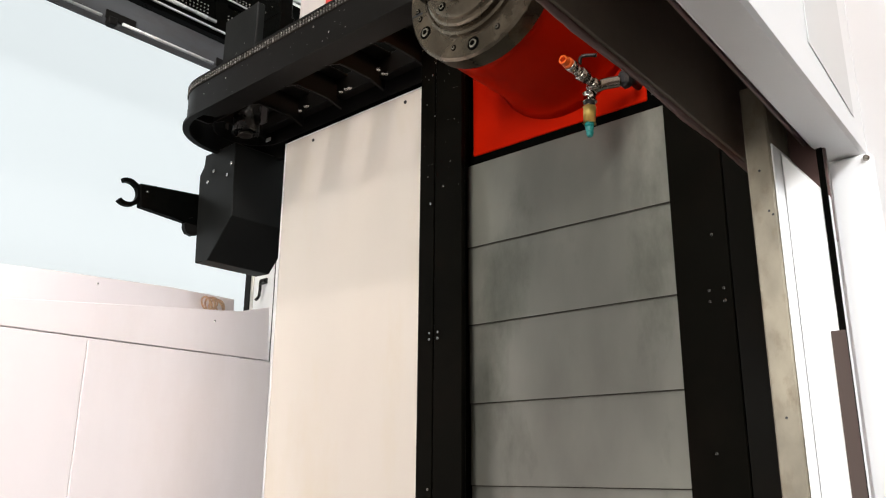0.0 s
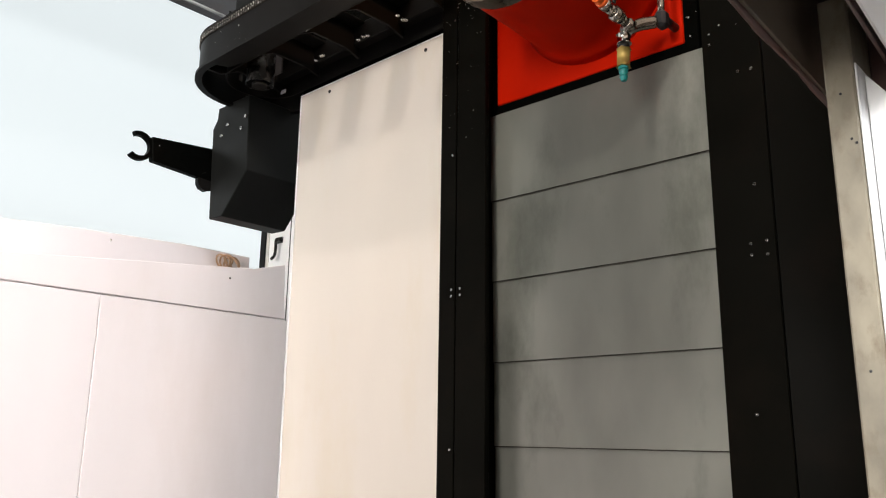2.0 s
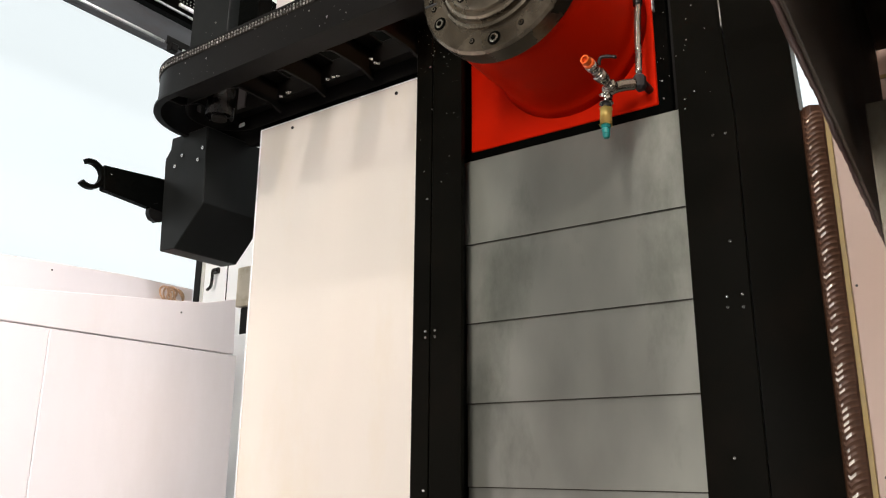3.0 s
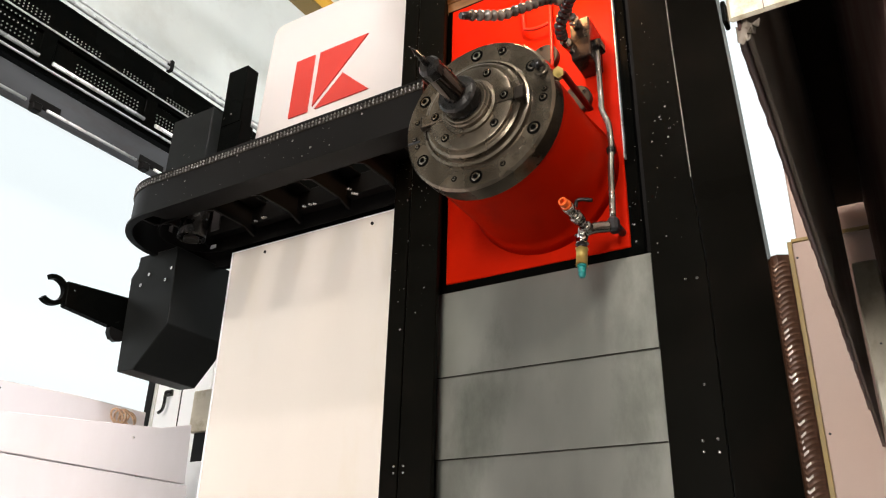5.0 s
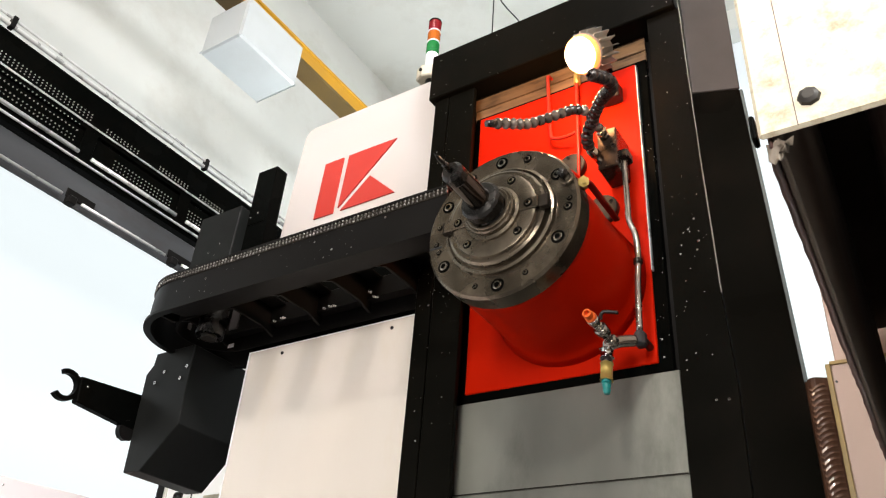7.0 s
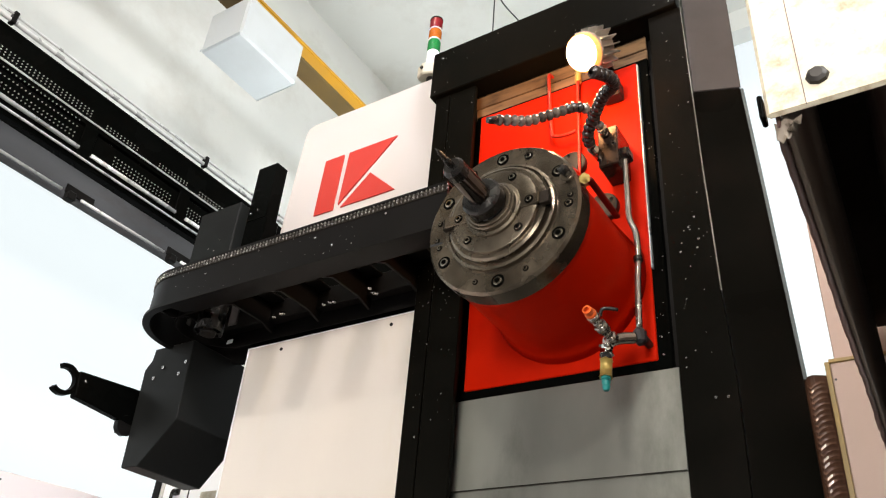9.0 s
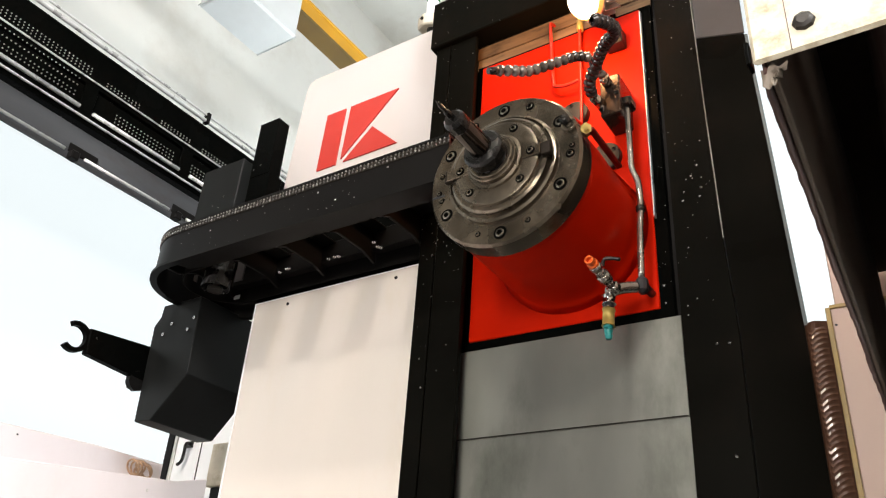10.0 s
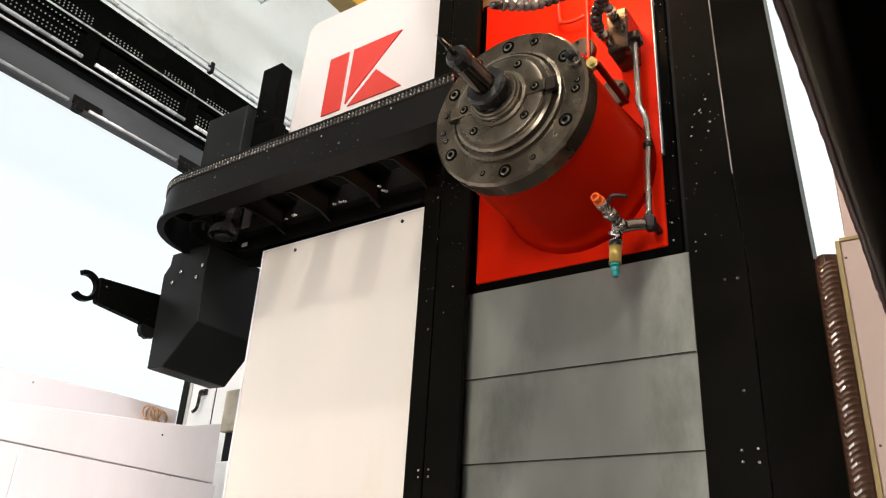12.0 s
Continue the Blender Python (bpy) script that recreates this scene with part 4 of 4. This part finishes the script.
# ---- right side of the enclosure ----
side = root("side_guard", (0.75, 0.08, 0), "rosy beige sheet guard panel with ochre edge trim", "guard")
part("panel", box(0.672, 1.4, 0.06, 0.08, 0.0, 2.235, 0.003), PINKPANEL, side)
part("upper_panel", box(0.684, 1.4, 0.062, 0.08, 2.242, 4.2, 0.003), PINKPANEL, side)
part("joint_trim", box(0.672, 1.4, 0.056, 0.075, 2.234, 2.243, 0.001), OCHRE, side)
part("edge_line", box(0.662, 0.673, 0.054, 0.08, 0.0, 2.236, 0.001), OCHRE, side)
screws(side, [(0.680, 0.06, 2.192), (0.683, 0.06, 1.76), (0.69, 0.06, 1.35)], PINHOLE)
bellows = root("bellows", (0.636, 0.05, 0.4), "brown glossy folded bellows between column and side guard", "bellows")
part("lining", prism([(0.600, 0.068), (0.616, 0.056), (0.626, 0.047), (0.636, 0.044), (0.6618, 0.058), (0.6618, 0.062), (0.600, 0.072)], "z", 0.4, 2.205, 0.001), BELLOW, bellows)


def pleat(lo, hi):
    """One mitred fold of the cloth: a sharp ridge that drops to the corner and rises along the wide side."""
    bm = bmesh.new()
    rows = []
    for x, y, z in ((0.0, 0.0, 0.012), (0.006, -0.008, 0.004), (0.012, -0.011, 0.0), (0.018, -0.0115, 0.004), (0.026, -0.011, 0.009), (0.038, -0.007, 0.014), (0.052, 0.004, 0.017)):
        rows.append([bm.verts.new((x, y + d, z + h)) for d, h in ((0.0011, -0.0066), (0.0001, -0.0010), (-0.0008, 0.0), (0.0001, 0.0010), (0.0011, 0.0069))])
    for a, b in zip(rows, rows[1:]):
        for k in range(4):
            bm.faces.new((a[k], a[k + 1], b[k + 1], b[k])).smooth = True
    # Ridge facets between lo and hi take the painted glint
    for f in bm.faces:
        f.material_index = 1 if f.calc_area() < 0.00005 and lo < f.calc_center_median().x < hi and f.verts[0].co.y < f.verts[1].co.y else 0
    me = bpy.data.meshes.new("fold")
    bm.to_mesh(me)
    bm.free()
    me.materials.append(BELLOW)
    me.materials.append(FOLDGLINT)
    return me


FOLDS = [pleat(1, 2), pleat(0.012, 0.02), pleat(0.012, 0.03), pleat(0.004, 0.03)]
wobble = random.Random(11)
for i in range(133):
    z = 0.4 + 0.0135 * i
    sink = 0.035 * max(0.0, (z - 2.14) / 0.06) ** 2
    # Painted glints are more frequent on the lower folds
    fold = new("fold", FOLDS[wobble.choice((0, 0, 1, 2, 2, 3) if z < 1.95 else (0, 0, 0, 1, 2) if z < 2.08 else (0, 0, 0, 0, 1))])
    fold.parent = bellows
    fold.matrix_parent_inverse = Matrix.Translation(bellows.location).inverted()
    fold.matrix_basis = pose(0.617 + wobble.uniform(-0.001, 0.001), 0.045 + sink + wobble.uniform(-0.0015, 0.0005), z, wobble.uniform(-2.5, 2.5), 0, wobble.uniform(-1.5, 1.5)) @ Matrix.Diagonal((0.8, 1, 1, 1))

frame_thing = root("door_frame", (0.92, -0.8, 0), "white enamelled door frame of the machine enclosure", "door frame")
# Beam and side wall rise unseen to 4 m to block the east lamp
part("outer_beam", prism([(0.9195, -1.455), (0.966, -1.455), (0.9375, -0.735), (0.8905, -0.735)], "z", 1.715, 4.0, 0.004), WHITE, frame_thing)
part("post", box(0.895, 0.948, -0.762, -0.66, 0.0, 1.713, 0.005), WHITE, frame_thing)
part("side_wall", prism([(0.8905, -0.7352), (0.9375, -0.7352), (0.90, 0.30), (0.853, 0.30)], "z", 1.718, 4.0, 0), WHITE, frame_thing)
part("lower_side_wall", prism([(0.915, -0.658), (0.945, -0.658), (0.90, 0.30), (0.87, 0.30)], "z", 0.0, 1.716, 0.004), WHITE, frame_thing)
cover = part("cover_sheet", prism([(-0.966, 1.767), (-0.791, 1.749), (-0.80, 2.2), (-0.966, 2.2)], "x", 0.9485, 0.9493, 0.0002), PALECOVER, frame_thing, "greyish seamed cover sheet")
cover.matrix_basis = Matrix.Translation((0.9523, -1.1, 0)) @ Matrix.Rotation(radians(2.27), 4, "Z") @ Matrix.Translation((-0.9485, 1.1, 0))
part("corner_screw", lathe([(0, -0.766), (0.003, -0.766), (0.004, -0.762), (0, -0.762)], (0.941, 0, 1.706), 10), PIPE, frame_thing)

inner = root("door_rail", (0.85, -1.0, 1.7), "grimy cream enamelled overhead door rail with bolts", "door rail")
part("rail_sheet", prism([(0.8330, -1.4695), (0.8370, -1.4695), (0.7890, 0.05), (0.7850, 0.05)], "z", 1.722, 2.3, 0.001), RAILSHEET, inner, "dark oily brown rail side sheet")
part("hem", prism([(0.8300, -1.4695), (0.8325, -1.4695), (0.7845, 0.05), (0.7820, 0.05)], "z", 1.722, 1.735, 0.001), DIRTYHEM, inner, "brown greasy hem")
# Lining and top added to keep the rail slot dark
part("rail_lining", prism([(0.913, -1.4695), (0.9165, -1.4695), (0.8505, 0.05), (0.847, 0.05)], "z", 1.722, 2.3, 0.001), DIRTYHEM, inner, "brown sheet added over the beam's white inner face to darken the slot")
part("rail_top", prism([(0.8305, -1.4695), (0.9165, -1.4695), (0.8505, 0.05), (0.7765, 0.05)], "z", 2.301, 2.31, 0.001), GRIME, inner)
part("end_plate", box(0.826, 0.965, -1.475, -1.4705, 1.727, 1.95, 0.002), ENDPLATE, inner)
part("seam", box(0.8477, 0.8482, -1.4755, -1.474, 1.7285, 1.95, 0), DIRTYHEM, inner)
part("stop_block", box(0.8222, 0.8252, -1.4745, -1.464, 1.728, 1.746, 0.001), BLACK, inner, "small black stop block")
part("bolt_head", lathe([(0, -1.4785), (0.0035, -1.4785), (0.0058, -1.4772), (0.0066, -1.475), (0.0066, -1.4745), (0, -1.4745)], (0.8565, 0, 1.746), 8), DULLSTEEL, inner)
rag = random.Random(23)
edge = bmesh.new()
ring = []
for i in range(90):
    y = -1.468 + 0.0125 * i
    x = 0.8310 - 0.0316 * (y + 1.4695)
    drop, push = 0.0045 + 0.0015 * math.sin(0.37 * i) + rag.uniform(0.0, 0.0012), rag.uniform(-0.0004, 0.0004)
    ring.append([edge.verts.new((x + push - 0.0016, y, 1.724)), edge.verts.new((x + push * 1.5 - 0.002, y, 1.722 - drop)), edge.verts.new((x + push * 1.5 + 0.0014, y, 1.7222 - drop)), edge.verts.new((x + push + 0.002, y, 1.724))])
for a, b in zip(ring, ring[1:]):
    for k in range(3):
        edge.faces.new((a[k], a[k + 1], b[k + 1], b[k])).smooth = True
part("wiper_strip", edge, DIRTYHEM, inner, "ragged greasy wiper strip along the lower edge")
crumple = bmesh.new()
sheets = []
for back in (0.0, 0.0008):
    sheets.append([[crumple.verts.new((0.8285 + 0.0026 * i * (1 - 0.1 * k), -1.4685 + back + 0.0016 * math.sin(1.9 * i + 0.8 * k), 1.7262 - 0.0026 * k - 0.0007 * i * (k % 2) + 0.0004 * k * max(0, i - 3)))
                    for i in range(7)] for k in range(6)])
for rows_of, flip in ((sheets[0], False), (sheets[1], True)):
    for a, b in zip(rows_of, rows_of[1:]):
        for i in range(6):
            quad = (a[i], a[i + 1], b[i + 1], b[i])
            crumple.faces.new(quad[::-1] if flip else quad).smooth = True
part("wiper_end", crumple, RAILSHEET, inner, "crumpled brown end of the wiper strip")
leaf = root("sliding_door", (0.89, -0.82, 0), "white enamelled sliding door leaf with dark brown edge", "door")
part("leaf", prism([(0.8702, 0.0), (0.9080, 0.0), (0.9080, 1.652), (0.8702, 1.706)], "y", -0.845, -0.806, 0.001), WHITE, leaf)
# Brown sheet added behind the leaf, showing above its slanted top
part("brown_backing", box(0.8670, 0.9076, -0.805, -0.798, 1.60, 1.80, 0.001), DIRTYHEM, leaf, "brown sheet showing above the leaf's slanted top")
part("bright_edge", box(0.8672, 0.8692, -0.8695, -0.806, 0.0, 1.71, 0.0006), WHITE, leaf, "bright edge strip")
# Black strip paints the shade in the gap between leaf and post
part("edge_band", box(0.9084, 0.9152, -0.8455, -0.843, 0.0, 1.70, 0.0005), BLACK, leaf, "black strip painting the shaded gap beside the leaf")
part("recess", box(0.9000, 0.9150, -0.8475, -0.8457, 0.0, 1.4905, 0.0005), BROWNCOVER, leaf, "dark brown recess cover")
jamb = root("door_jamb", (0.855, -0.87, 0), "grimy cream enamelled door jamb with small holes", "door jamb")
part("strip", box(0.838, 0.8664, -0.87, -0.80, 0.0, 1.788, 0.002), GRIMYJAMB, jamb)
screws(jamb, [(0.852, -0.87, 1.68), (0.858, -0.87, 1.63), (0.862, -0.87, 1.625), (0.852, -0.87, 1.40)], FINEHOLE)

# fine drops of coolant and chips on the black covers
rng = random.Random(5)
drops = bmesh.new()
def speckle(n, x0, x1, z0, z1, y, size=0.0022):
    for _ in range(n):
        p, s = (rng.uniform(x0, x1), y, rng.uniform(z0, z1)), size * rng.choice((0.35, 0.4, 0.5, 0.6, 1.0))
        bmesh.ops.create_icosphere(drops, subdivisions=1, radius=1.0, matrix=Matrix.Translation(p) @ Matrix.Diagonal((s, s * 0.5, s, 1)))
speckle(75, -0.505, -0.345, 2.2, 3.5, 0.0)
speckle(40, 0.34, 0.45, 2.25, 3.5, 0.0)
speckle(36, -0.52, 0.45, 3.53, 3.75, -0.02)
speckle(45, -1.35, -0.5, 2.66, 2.8, -0.32)
speckle(24, 0.266, 0.30, 2.32, 3.35, 0.071, 0.003)
speckle(14, -0.515, -0.36, 2.5, 2.9, 0.0, 0.0036)
speckle(12, 0.36, 0.44, 2.35, 2.75, 0.0, 0.0032)
solo("coolant_drops", drops, DROPLET, "bright coolant drops spattered on the black covers", "drops", kind="stuff")

for path in ([(-2.13, 3.0, 4.2), (-2.132, 3.0, 7.6), (-2.13, 3.0, 11.0)], [(-1.62, 3.0, 7.2), (-1.83, 3.0, 7.62), (-2.05, 3.0, 8.05), (-2.12, 3.0, 8.4)]):
    solo("ceiling_cable", tube(path, 0.007), RUBBER, "thin dark cable hanging from the hall ceiling", "cable")
